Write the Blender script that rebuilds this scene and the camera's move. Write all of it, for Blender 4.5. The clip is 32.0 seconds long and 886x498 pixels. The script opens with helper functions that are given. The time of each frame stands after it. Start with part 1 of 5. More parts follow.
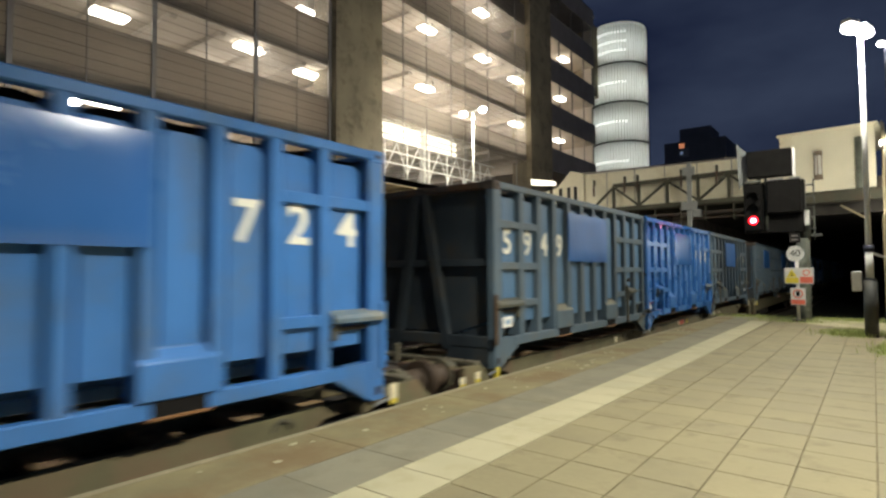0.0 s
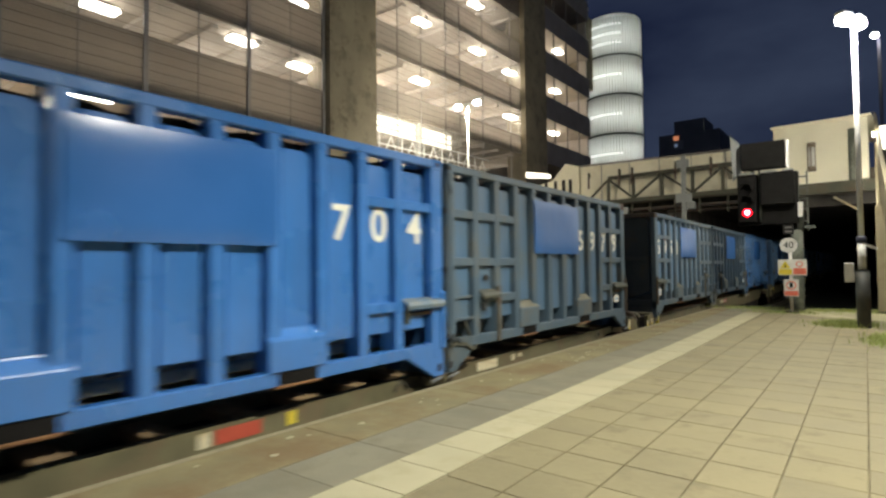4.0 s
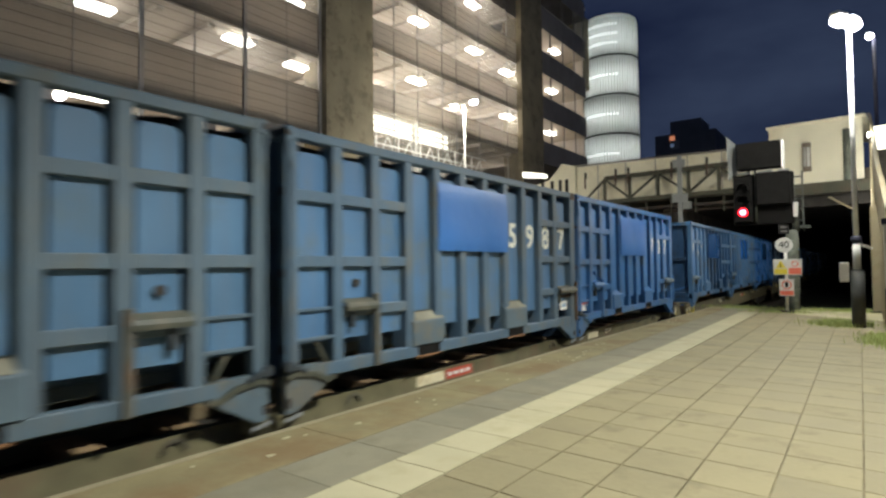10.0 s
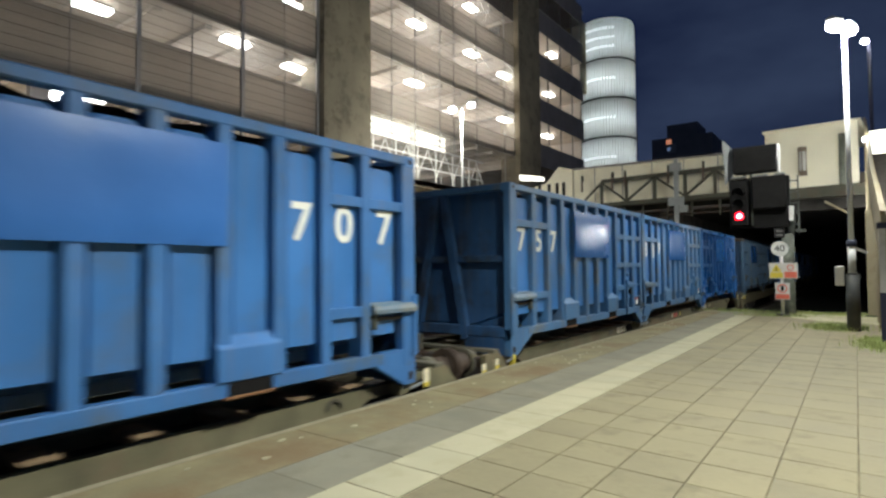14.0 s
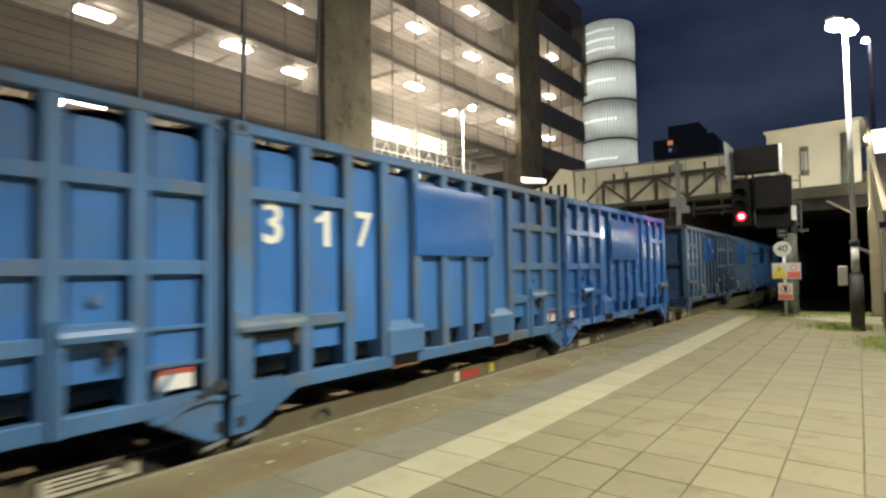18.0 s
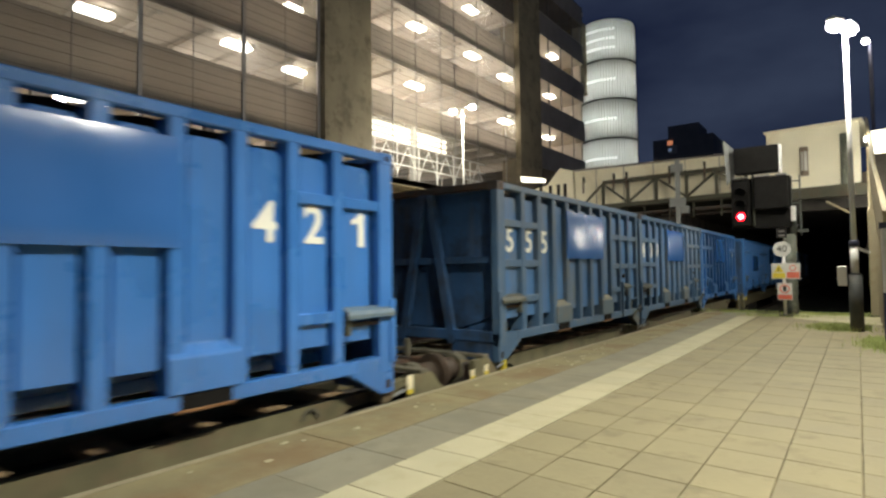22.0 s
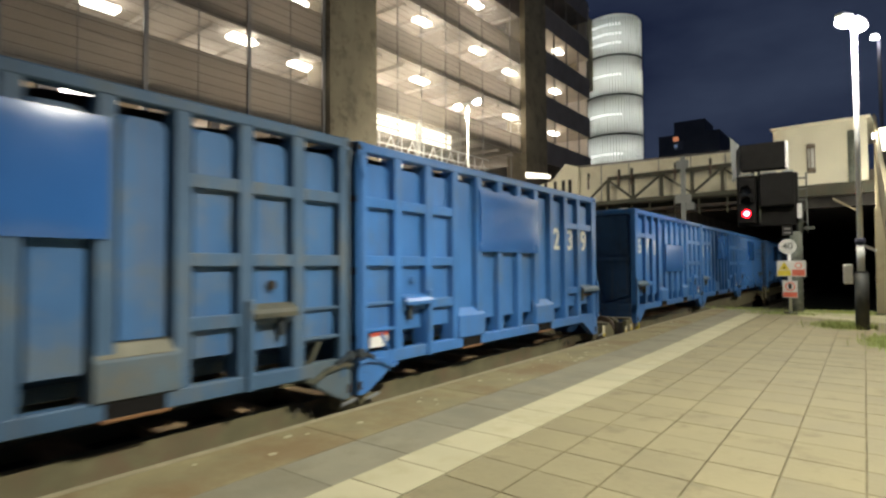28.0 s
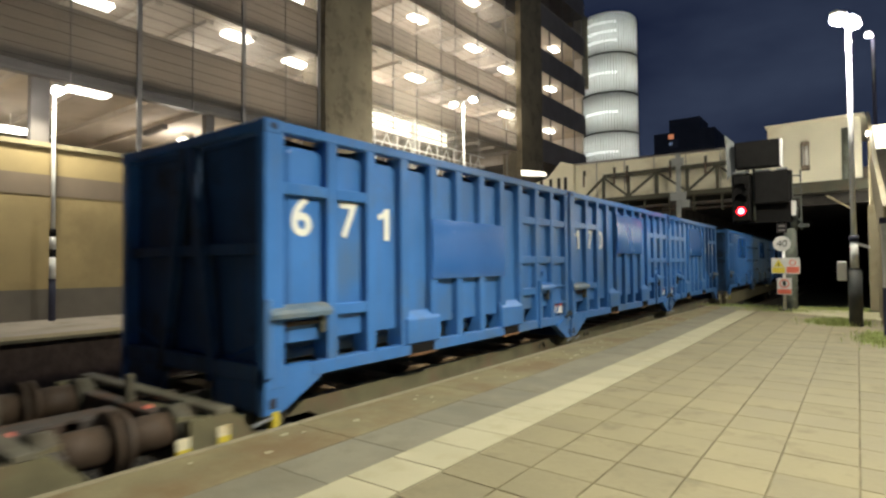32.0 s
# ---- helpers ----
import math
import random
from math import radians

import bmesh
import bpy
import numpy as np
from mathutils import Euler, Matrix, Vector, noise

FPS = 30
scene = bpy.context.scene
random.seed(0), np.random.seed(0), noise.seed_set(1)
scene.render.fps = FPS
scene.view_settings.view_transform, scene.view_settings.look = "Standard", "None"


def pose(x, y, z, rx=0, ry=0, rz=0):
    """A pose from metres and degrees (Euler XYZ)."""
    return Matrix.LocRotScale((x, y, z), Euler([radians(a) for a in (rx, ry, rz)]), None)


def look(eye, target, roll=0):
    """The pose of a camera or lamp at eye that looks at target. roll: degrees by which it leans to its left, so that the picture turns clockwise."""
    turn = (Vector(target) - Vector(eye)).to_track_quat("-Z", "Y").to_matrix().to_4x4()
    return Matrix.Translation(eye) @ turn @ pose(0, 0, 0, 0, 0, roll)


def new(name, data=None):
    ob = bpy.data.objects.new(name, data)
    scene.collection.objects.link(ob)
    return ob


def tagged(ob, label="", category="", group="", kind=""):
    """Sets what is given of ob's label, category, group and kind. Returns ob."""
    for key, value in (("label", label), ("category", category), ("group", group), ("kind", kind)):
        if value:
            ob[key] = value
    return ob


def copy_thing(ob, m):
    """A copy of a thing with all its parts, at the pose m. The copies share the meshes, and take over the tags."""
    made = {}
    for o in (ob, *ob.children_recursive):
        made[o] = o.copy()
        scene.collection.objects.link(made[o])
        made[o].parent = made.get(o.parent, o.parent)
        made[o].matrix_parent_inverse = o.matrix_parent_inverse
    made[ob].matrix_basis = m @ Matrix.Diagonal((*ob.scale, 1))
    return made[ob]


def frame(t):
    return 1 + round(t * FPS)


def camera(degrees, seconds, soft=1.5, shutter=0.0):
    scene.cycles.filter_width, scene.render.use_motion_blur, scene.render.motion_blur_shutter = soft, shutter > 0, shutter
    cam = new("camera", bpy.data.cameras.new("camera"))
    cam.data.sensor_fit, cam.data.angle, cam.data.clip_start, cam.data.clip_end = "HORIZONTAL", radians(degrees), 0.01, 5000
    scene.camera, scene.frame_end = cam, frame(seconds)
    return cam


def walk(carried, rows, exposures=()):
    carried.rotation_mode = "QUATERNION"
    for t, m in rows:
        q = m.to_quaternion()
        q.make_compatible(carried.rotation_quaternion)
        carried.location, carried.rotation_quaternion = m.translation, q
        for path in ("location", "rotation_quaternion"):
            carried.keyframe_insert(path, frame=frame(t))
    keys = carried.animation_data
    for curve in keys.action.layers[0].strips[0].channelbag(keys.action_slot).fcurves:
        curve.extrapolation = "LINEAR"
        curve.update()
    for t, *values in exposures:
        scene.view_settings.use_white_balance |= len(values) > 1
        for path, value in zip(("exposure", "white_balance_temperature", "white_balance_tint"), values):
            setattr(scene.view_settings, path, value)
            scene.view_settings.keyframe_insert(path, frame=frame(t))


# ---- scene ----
# ---- camera ----
EYE = (0.0, 0.0, 1.29)


def turn(yaw, pitch, roll):
    """Pose at the eye: yaw to the left of the track's line, pitch up, roll, in degrees."""
    y, p = radians(yaw), radians(pitch)
    way = Vector((-math.sin(y) * math.cos(p), math.cos(y) * math.cos(p), math.sin(p)))
    return look(EYE, Vector(EYE) + way, roll)


cam = camera(76.6, 32.0, soft=2.45, shutter=0.9)
walk(cam, [
    (0.0, turn(37.47, 2.55, -0.37)),
    (0.5, turn(37.47, 2.32, -0.42)),
    (1.0, turn(37.44, 2.02, -0.29)),
    (1.5, turn(37.25, 1.90, -0.45)),
    (2.0, turn(37.17, 1.89, -0.66)),
    (2.5, turn(37.11, 1.93, -0.61)),
    (3.0, turn(37.08, 1.89, -0.60)),
    (3.5, turn(37.03, 1.83, -0.62)),
    (5.5, turn(36.89, 2.01, -0.75)),
    (6.0, turn(36.82, 1.79, -0.50)),
    (6.5, turn(36.77, 1.89, -0.66)),
    (7.0, turn(37.10, 2.24, -0.68)),
    (7.5, turn(36.73, 2.30, -0.78)),
    (8.0, turn(36.53, 2.12, -0.81)),
    (8.5, turn(36.46, 1.99, -0.75)),
    (9.0, turn(36.48, 1.98, -0.72)),
    (9.5, turn(36.99, 1.87, -0.36)),
    (10.0, turn(36.65, 1.84, -0.68)),
    (10.5, turn(36.67, 1.78, -0.62)),
    (11.0, turn(36.52, 2.03, -0.77)),
    (11.5, turn(36.47, 2.02, -0.77)),
    (12.0, turn(36.40, 1.92, -0.75)),
    (12.5, turn(36.42, 1.84, -0.61)),
    (13.0, turn(36.32, 1.69, -0.62)),
    (13.5, turn(36.26, 1.62, -0.56)),
    (14.0, turn(36.33, 2.08, -0.46)),
    (14.5, turn(36.43, 2.17, -0.56)),
    (16.5, turn(36.63, 1.91, -0.87)),
    (17.0, turn(36.65, 1.93, -0.73)),
    (17.5, turn(36.64, 2.07, -0.81)),
    (18.0, turn(36.53, 2.36, -0.90)),
    (18.5, turn(36.43, 2.47, -0.80)),
    (19.0, turn(36.26, 2.09, -0.90)),
    (19.5, turn(36.26, 2.06, -0.67)),
    (20.0, turn(36.37, 2.16, -0.77)),
    (20.5, turn(36.39, 2.14, -0.70)),
    (21.0, turn(36.43, 1.90, -0.62)),
    (21.5, turn(36.48, 1.95, -0.65)),
    (22.0, turn(36.49, 2.29, -0.74)),
    (22.5, turn(36.52, 2.39, -0.67)),
    (23.0, turn(36.54, 2.40, -0.64)),
    (23.5, turn(36.56, 2.42, -0.67)),
    (24.0, turn(36.58, 2.29, -0.48)),
    (24.5, turn(36.80, 2.09, -0.47)),
    (25.0, turn(36.99, 2.18, -0.35)),
    (25.5, turn(37.06, 2.40, -0.38)),
    (27.5, turn(37.03, 1.94, -0.37)),
    (28.0, turn(36.92, 1.82, -0.38)),
    (28.5, turn(36.89, 1.74, -0.50)),
    (29.0, turn(36.88, 1.85, -0.28)),
    (29.5, turn(36.82, 1.85, -0.46)),
    (30.0, turn(36.64, 1.77, -0.51)),
    (30.5, turn(36.55, 1.73, -0.45)),
    (31.0, turn(36.52, 1.61, -0.39)),
    (31.5, turn(36.51, 1.60, -0.37)),
    (32.0, turn(36.50, 1.59, -0.48))
], exposures=((0.0, 0.0, 6500, 10), (8.6, 0.0, 6500, 10), (10.0, 0.0, 6125, 10), (12.0, 0.0, 5960, 10), (14.0, 0.0, 5800, 10), (15.5, 0.0, 6000, 10), (17.0, 0.0, 6340, 10), (18.5, 0.0, 6500, 10), (32.0, 0.0, 6500, 10)))

# ---- world and light ----
world = bpy.data.worlds.new("night_sky")
scene.world = world
world.use_nodes = True
wn, wl = world.node_tree.nodes, world.node_tree.links
back = wn["Background"]
wc = wn.new("ShaderNodeTexCoord")
wnoise = wn.new("ShaderNodeTexNoise")
wnoise.inputs["Scale"].default_value = 2.2
wnoise.inputs["Detail"].default_value = 5
wramp = wn.new("ShaderNodeValToRGB")
wramp.color_ramp.elements[0].position, wramp.color_ramp.elements[0].color = 0.35, (0.0066, 0.0105, 0.029, 1)
wramp.color_ramp.elements[1].position, wramp.color_ramp.elements[1].color = 0.75, (0.036, 0.049, 0.084, 1)
wmap = wn.new("ShaderNodeMapping")
wmap.inputs["Scale"].default_value = (1, 1, 2.5)
wl.new(wc.outputs["Generated"], wmap.inputs["Vector"])
wl.new(wmap.outputs["Vector"], wnoise.inputs["Vector"])
wl.new(wnoise.outputs["Fac"], wramp.inputs["Fac"])
wl.new(wramp.outputs["Color"], back.inputs["Color"])
back.inputs["Strength"].default_value = 1.12


def lamp(name, place, watts, colour, radius):
    light = bpy.data.lights.new(name, "POINT")
    light.energy, light.color, light.shadow_soft_size = watts, colour, radius
    ob = new(name, light)
    ob.location = place
    return ob


NEUTRAL, WARM, TAN = (1.0, 0.985, 0.88), (1.0, 0.945, 0.86), (1.0, 0.95, 0.78)


def down_lamp(name, place, watts, colour, cone):
    """A lantern's light, thrown downwards."""
    light = bpy.data.lights.new(name, "SPOT")
    light.energy, light.color, light.shadow_soft_size = watts, colour, 0.15
    light.spot_size, light.spot_blend = radians(cone), 0.5
    ob = new(name, light)
    ob.location = place
    return ob



lamp("platform_light", (-0.1, 13.75, 5.95), 1660, NEUTRAL, 0.15)
down_lamp("platform_light", (1.05, 3.7, 5.9), 2600, NEUTRAL, 127)
lamp("platform_light", (0.6, -13.0, 6.0), 260, NEUTRAL, 0.15)
down_lamp("platform_light", (-15.25, 5.1, 5.55), 520, TAN, 150)
down_lamp("platform_light", (-13.4, 19.7, 8.1), 1100, TAN, 165)
lamp("platform_light", (-14.2, 19.8, 8.15), 480, TAN, 0.15)
for lx, ly, lz, lw in ((-20.5, 4.0, 8.3, 50), (-20.5, 11.5, 8.3, 145), (-20.5, 3.0, 5.4, 140), (-20.5, 11.0, 5.4, 130), (-20.5, 12.0, 11.2, 140), (-20.5, 3.0, 11.2, 50),
                       (-20.5, 19.5, 6.9, 250), (-20.5, 20.0, 9.7, 300), (-20.5, 27.0, 9.7, 330), (-20.5, 20.5, 12.5, 300),
                       (-20.5, 27.0, 12.5, 330), (-20.5, 25.0, 15.4, 330), (-20.0, 36.0, 10.0, 210), (-20.0, 36.0, 13.0, 210), (-20.0, 36.0, 16.0, 210)):
    lamp("car_park_light", (lx, ly, lz), lw, WARM, 0.25)
for lz in (7.6, 10.2, 11.7, 13.5, 15.2, 16.9, 18.5, 20.3):
    lamp("stair_light", (-16.3, 45.5, lz), 250, (1.0, 0.985, 0.93), 0.3)
lamp("stair_mouth_light", (-15.5, 13.2, 2.9), 70, NEUTRAL, 0.1)
# Fill lamp, added to brighten the lobby wall and the stair.
lamp("stairway_light", (0.05, 21.5, 5.5), 300, TAN, 0.15)
# Unseen lamp out of view, added to light the platform's far end.
lamp("concourse_light", (1.05, 24.5, 2.9), 430, NEUTRAL, 0.35)


# ---- materials ----
def material(name, colour, rough=0.6, metal=0.0, spread=0.15, scale=3.0, bump=0.1, dirt=None, dirt_amount=0.0, dirt_scale=1.2,
             grain=60.0, drift=37.0, island=0.0, coat=0.0, spec=0.5, streak=0.0):
    """Colour with variation at two scales, a second dirt colour in patches, and fine relief."""
    m = bpy.data.materials.new(name)
    m.use_nodes = True
    n, l = m.node_tree.nodes, m.node_tree.links
    b = n["Principled BSDF"]
    b.inputs["Roughness"].default_value, b.inputs["Metallic"].default_value = rough, metal
    b.inputs["Coat Weight"].default_value = coat
    b.inputs["Specular IOR Level"].default_value = spec
    co = n.new("ShaderNodeTexCoord")
    info = n.new("ShaderNodeObjectInfo")
    shift = n.new("ShaderNodeVectorMath")
    shift.operation = "MULTIPLY_ADD"
    shift.inputs[1].default_value = (1, 1, 1)
    l.new(co.outputs["Object"], shift.inputs[0])
    rnd = n.new("ShaderNodeMath")
    rnd.operation = "MULTIPLY"
    rnd.inputs[1].default_value = drift
    l.new(info.outputs["Random"], rnd.inputs[0])
    l.new(rnd.outputs[0], shift.inputs[2])
    big, fine = n.new("ShaderNodeTexNoise"), n.new("ShaderNodeTexNoise")
    big.inputs["Scale"].default_value, big.inputs["Detail"].default_value = scale, 6
    fine.inputs["Scale"].default_value, fine.inputs["Detail"].default_value = grain, 4
    for tex in (big, fine):
        l.new(shift.outputs[0], tex.inputs["Vector"])
    mix = n.new("ShaderNodeMix")
    mix.data_type = "RGBA"
    lo, hi = [max(0.0, c * (1 - spread)) for c in colour], [min(1.0, c * (1 + spread)) for c in colour]
    mix.inputs["A"].default_value, mix.inputs["B"].default_value = (*lo, 1), (*hi, 1)
    add = n.new("ShaderNodeMath")
    add.operation = "MULTIPLY_ADD"
    add.inputs[1].default_value = 0.35
    l.new(fine.outputs["Fac"], add.inputs[0])
    wide = n.new("ShaderNodeMapRange")
    wide.inputs["From Min"].default_value, wide.inputs["From Max"].default_value = 0.3, 0.7
    wide.inputs["To Min"].default_value, wide.inputs["To Max"].default_value = -0.1, 0.75
    l.new(big.outputs["Fac"], wide.inputs["Value"])
    l.new(wide.outputs[0], add.inputs[2])
    last = add.outputs[0]
    if island:
        vary = n.new("ShaderNodeMath")
        vary.operation = "MULTIPLY_ADD"
        vary.inputs[1].default_value = island
        l.new(info.outputs["Random"], vary.inputs[0])
        l.new(last, vary.inputs[2])
        last = vary.outputs[0]
    l.new(last, mix.inputs["Factor"])
    out = mix.outputs["Result"]
    if dirt:
        spots = n.new("ShaderNodeTexNoise")
        spots.inputs["Scale"].default_value, spots.inputs["Detail"].default_value = dirt_scale, 9
        spots.inputs["Roughness"].default_value = 0.65
        l.new(shift.outputs[0], spots.inputs["Vector"])
        rng = n.new("ShaderNodeMapRange")
        rng.inputs["From Min"].default_value, rng.inputs["From Max"].default_value = 0.62 - 0.3 * dirt_amount, 0.78 - 0.3 * dirt_amount
        l.new(spots.outputs["Fac"], rng.inputs["Value"])
        stain = n.new("ShaderNodeMix")
        stain.data_type = "RGBA"
        stain.inputs["B"].default_value = (*dirt, 1)
        l.new(rng.outputs[0], stain.inputs["Factor"])
        l.new(out, stain.inputs["A"])
        out = stain.outputs["Result"]
    if streak:
        runs, stretch = n.new("ShaderNodeTexNoise"), n.new("ShaderNodeMapping")
        stretch.inputs["Scale"].default_value = (9, 9, 0.55)
        runs.inputs["Scale"].default_value, runs.inputs["Detail"].default_value = 1.3, 7
        l.new(shift.outputs[0], stretch.inputs["Vector"])
        l.new(stretch.outputs[0], runs.inputs["Vector"])
        cut = n.new("ShaderNodeMapRange")
        cut.inputs["From Min"].default_value, cut.inputs["From Max"].default_value = 0.5, 0.8
        cut.inputs["To Max"].default_value = streak
        l.new(runs.outputs["Fac"], cut.inputs["Value"])
        wash = n.new("ShaderNodeMix")
        wash.data_type = "RGBA"
        wash.inputs["B"].default_value = (0.13, 0.12, 0.10, 1)
        l.new(cut.outputs[0], wash.inputs["Factor"])
        l.new(out, wash.inputs["A"])
        out = wash.outputs["Result"]
    l.new(out, b.inputs["Base Color"])
    rr = n.new("ShaderNodeMapRange")
    rr.inputs["To Min"].default_value, rr.inputs["To Max"].default_value = max(0.03, rough - 0.12), min(1.0, rough + 0.15)
    l.new(big.outputs["Fac"], rr.inputs["Value"])
    l.new(rr.outputs[0], b.inputs["Roughness"])
    if bump:
        bp = n.new("ShaderNodeBump")
        bp.inputs["Strength"].default_value, bp.inputs["Distance"].default_value = bump, 0.02
        l.new(add.outputs[0], bp.inputs["Height"])
        l.new(bp.outputs[0], b.inputs["Normal"])
    return m


def glow(name, colour, strength):
    m = bpy.data.materials.new(name)
    m.use_nodes = True
    b = m.node_tree.nodes["Principled BSDF"]
    b.inputs["Base Color"].default_value = (*colour, 1)
    b.inputs["Emission Color"].default_value = (*colour, 1)
    b.inputs["Emission Strength"].default_value = strength
    return m


RUST = (0.12, 0.06, 0.03)
PAINT = {
    "blue": material("blue_paint", (0.049, 0.172, 0.435), 0.33, 0, 0.16, 1.6, 0.12, (0.075, 0.155, 0.29), 0.35, 1.1, streak=0.24),
    "dusty_frame": material("dusty_blue_frame_paint", (0.064, 0.162, 0.315), 0.45, 0, 0.18, 1.6, 0.14, (0.12, 0.14, 0.145), 0.38, 1.4, streak=0.45),
    "deep": material("deep_blue_paint", (0.048, 0.163, 0.395), 0.38, 0, 0.16, 1.6, 0.12, (0.07, 0.13, 0.22), 0.3, 1.2, streak=0.3),
    "deep_frame": material("deep_blue_frame_paint", (0.047, 0.146, 0.34), 0.42, 0, 0.18, 1.6, 0.14, (0.08, 0.12, 0.16), 0.35, 1.4, streak=0.35),
    "vivid": material("fresh_blue_paint", (0.040, 0.167, 0.465), 0.27, 0, 0.12, 1.4, 0.2, (0.05, 0.13, 0.33), 0.1, 1.0, coat=0.25, streak=0.15, grain=3.0, spec=1.0),
    "grey": material("faded_blue_paint", (0.078, 0.165, 0.275), 0.5, 0, 0.16, 1.6, 0.12, (0.09, 0.145, 0.19), 0.3, 1.2, streak=0.3),
    "grey_frame": material("faded_frame_paint", (0.081, 0.122, 0.155), 0.6, 0, 0.2, 1.6, 0.15, (0.10, 0.12, 0.12), 0.4, 1.6, streak=0.45),
    "mid_frame": material("dull_frame_paint", (0.054, 0.112, 0.19), 0.55, 0, 0.2, 1.6, 0.15, (0.10, 0.125, 0.14), 0.4, 1.6, streak=0.4),
    "slate": material("slate_blue_paint", (0.066, 0.150, 0.275), 0.5, 0, 0.16, 1.6, 0.12, (0.10, 0.14, 0.16), 0.35, 1.2, streak=0.45),
    "slate_frame": material("slate_frame_paint", (0.071, 0.120, 0.172), 0.55, 0, 0.2, 1.6, 0.15, (0.11, 0.12, 0.11), 0.42, 1.6, streak=0.45),
    "ash": material("ashen_blue_paint", (0.072, 0.142, 0.228), 0.5, 0, 0.16, 1.6, 0.12, (0.10, 0.14, 0.16), 0.35, 1.2, streak=0.45),
    "ash_frame": material("ashen_frame_paint", (0.072, 0.116, 0.154), 0.58, 0, 0.2, 1.6, 0.15, (0.11, 0.12, 0.11), 0.42, 1.6, streak=0.45),
    "mid": material("dull_blue_paint", (0.048, 0.138, 0.295), 0.5, 0, 0.16, 1.6, 0.14, (0.11, 0.15, 0.19), 0.4, 1.2, streak=0.5),
}
PAINT["dusty"] = PAINT["blue"]
M_PANEL = material("panel_blue", (0.032, 0.135, 0.40), 0.22, 0, 0.1, 1.5, 0.25, grain=2.0, spec=1.0)
M_PANEL_DULL = material("dull_panel_blue", (0.034, 0.138, 0.40), 0.42, 0, 0.1, 1.5, 0.3, grain=3.0)
M_BOX = material("weathered_box_paint", (0.085, 0.122, 0.145), 0.65, 0, 0.2, 3, 0.15, (0.13, 0.125, 0.10), 0.45, 2.0)
M_SAND = material("sandy_dust", (0.19, 0.18, 0.13), 0.9, 0, 0.25, 4, 0.2, (0.15, 0.14, 0.10), 0.45, 3)
M_LEVER = material("worn_lever", (0.088, 0.088, 0.072), 0.75, 0, 0.3, 5, 0.3, (0.13, 0.085, 0.05), 0.3, 4)
M_FLATS = material("dark_brick_block", (0.17, 0.165, 0.16), 0.9, 0, 0.2, 0.5, 0.1)
# End paints: grime, plus the end walls' shade put into the colour.
M_END = material("grimy_shaded_end_paint", (0.03, 0.04, 0.048), 0.5, 0, 0.3, 2, 0.15, (0.05, 0.045, 0.035), 0.4, 2)
M_END_BLUE = material("sooty_shaded_blue_end_paint", (0.028, 0.076, 0.168), 0.45, 0, 0.3, 2, 0.15, (0.022, 0.032, 0.045), 0.42, 1.6, streak=0.4)
M_HOOD_BLUE = material("dusty_blue_steel", (0.10, 0.15, 0.19), 0.5, 0, 0.25, 6, 0.2, (0.17, 0.18, 0.16), 0.5, 3)
M_HOOD = material("dusty_steel", (0.06, 0.064, 0.045), 0.6, 0, 0.25, 6, 0.2, (0.10, 0.09, 0.06), 0.5, 3)
M_DIGIT = material("cream_lettering", (0.78, 0.76, 0.64), 0.6, 0, 0.05, 4, 0.03)
M_LABEL = material("label_white", (0.8, 0.78, 0.72), 0.5, 0, 0.05, 8, 0.0)
M_OVAL = material("pale_blue_mark", (0.3, 0.42, 0.55), 0.5, 0, 0.1, 8, 0.0)
M_LABEL_RED = material("label_red", (0.5, 0.09, 0.05), 0.5, 0, 0.1, 8, 0.0)
M_STEEL = material("grimy_steel", (0.065, 0.055, 0.045), 0.7, 0.1, 0.35, 5, 0.4, RUST, 0.5, 3)
M_FRAME = material("wagon_frame_grime", (0.155, 0.137, 0.07), 0.75, 0.0, 0.3, 3, 0.3, (0.17, 0.12, 0.065), 0.45, 2)
M_DUST = material("rusty_dust", (0.27, 0.185, 0.095), 0.85, 0.0, 0.3, 4, 0.3, (0.13, 0.08, 0.045), 0.45, 3)
M_RUST = material("orange_rust", (0.19, 0.095, 0.035), 0.85, 0.0, 0.35, 6, 0.4, (0.14, 0.07, 0.035), 0.45, 4)
M_BUFFER = material("rusty_buffer", (0.070, 0.044, 0.024), 0.7, 0.0, 0.35, 4, 0.3, (0.060, 0.042, 0.027), 0.5, 3)
M_BAR = material("olive_worn_bar", (0.125, 0.113, 0.074), 0.7, 0.0, 0.25, 4, 0.25, (0.083, 0.068, 0.041), 0.45, 3)
M_PLATE = material("cream_reflector", (0.76, 0.68, 0.45), 0.45, 0, 0.08, 6, 0.02, (0.5, 0.38, 0.18), 0.3, 5)
# Soot colour, also painted where holes and gaps lie in shade.
M_DARK = material("dark_soot_and_shade", (0.045, 0.04, 0.034), 0.9, 0, 0.3, 3, 0.3, spec=0.15)
M_UNDER = material("sooty_brown_underside", (0.19, 0.16, 0.125), 0.9, 0, 0.35, 1.5, 0.3, (0.11, 0.09, 0.07), 0.4, 1.2)
M_YELLOW = material("yellow_plate", (0.66, 0.52, 0.05), 0.5, 0, 0.1, 6, 0.02)
M_RED_SIGN = material("red_plate", (0.66, 0.15, 0.09), 0.5, 0, 0.1, 6, 0.02)
M_RAIL = material("rail_steel", (0.28, 0.24, 0.2), 0.35, 0.9, 0.2, 3, 0.1, RUST, 0.4, 4)
M_BALLAST = material("ballast", (0.12, 0.105, 0.085), 0.95, 0, 0.6, 14, 1.0, (0.05, 0.04, 0.03), 0.4, 4)
M_SLEEPER = material("sleeper_concrete", (0.17, 0.15, 0.12), 0.9, 0, 0.2, 5, 0.3)
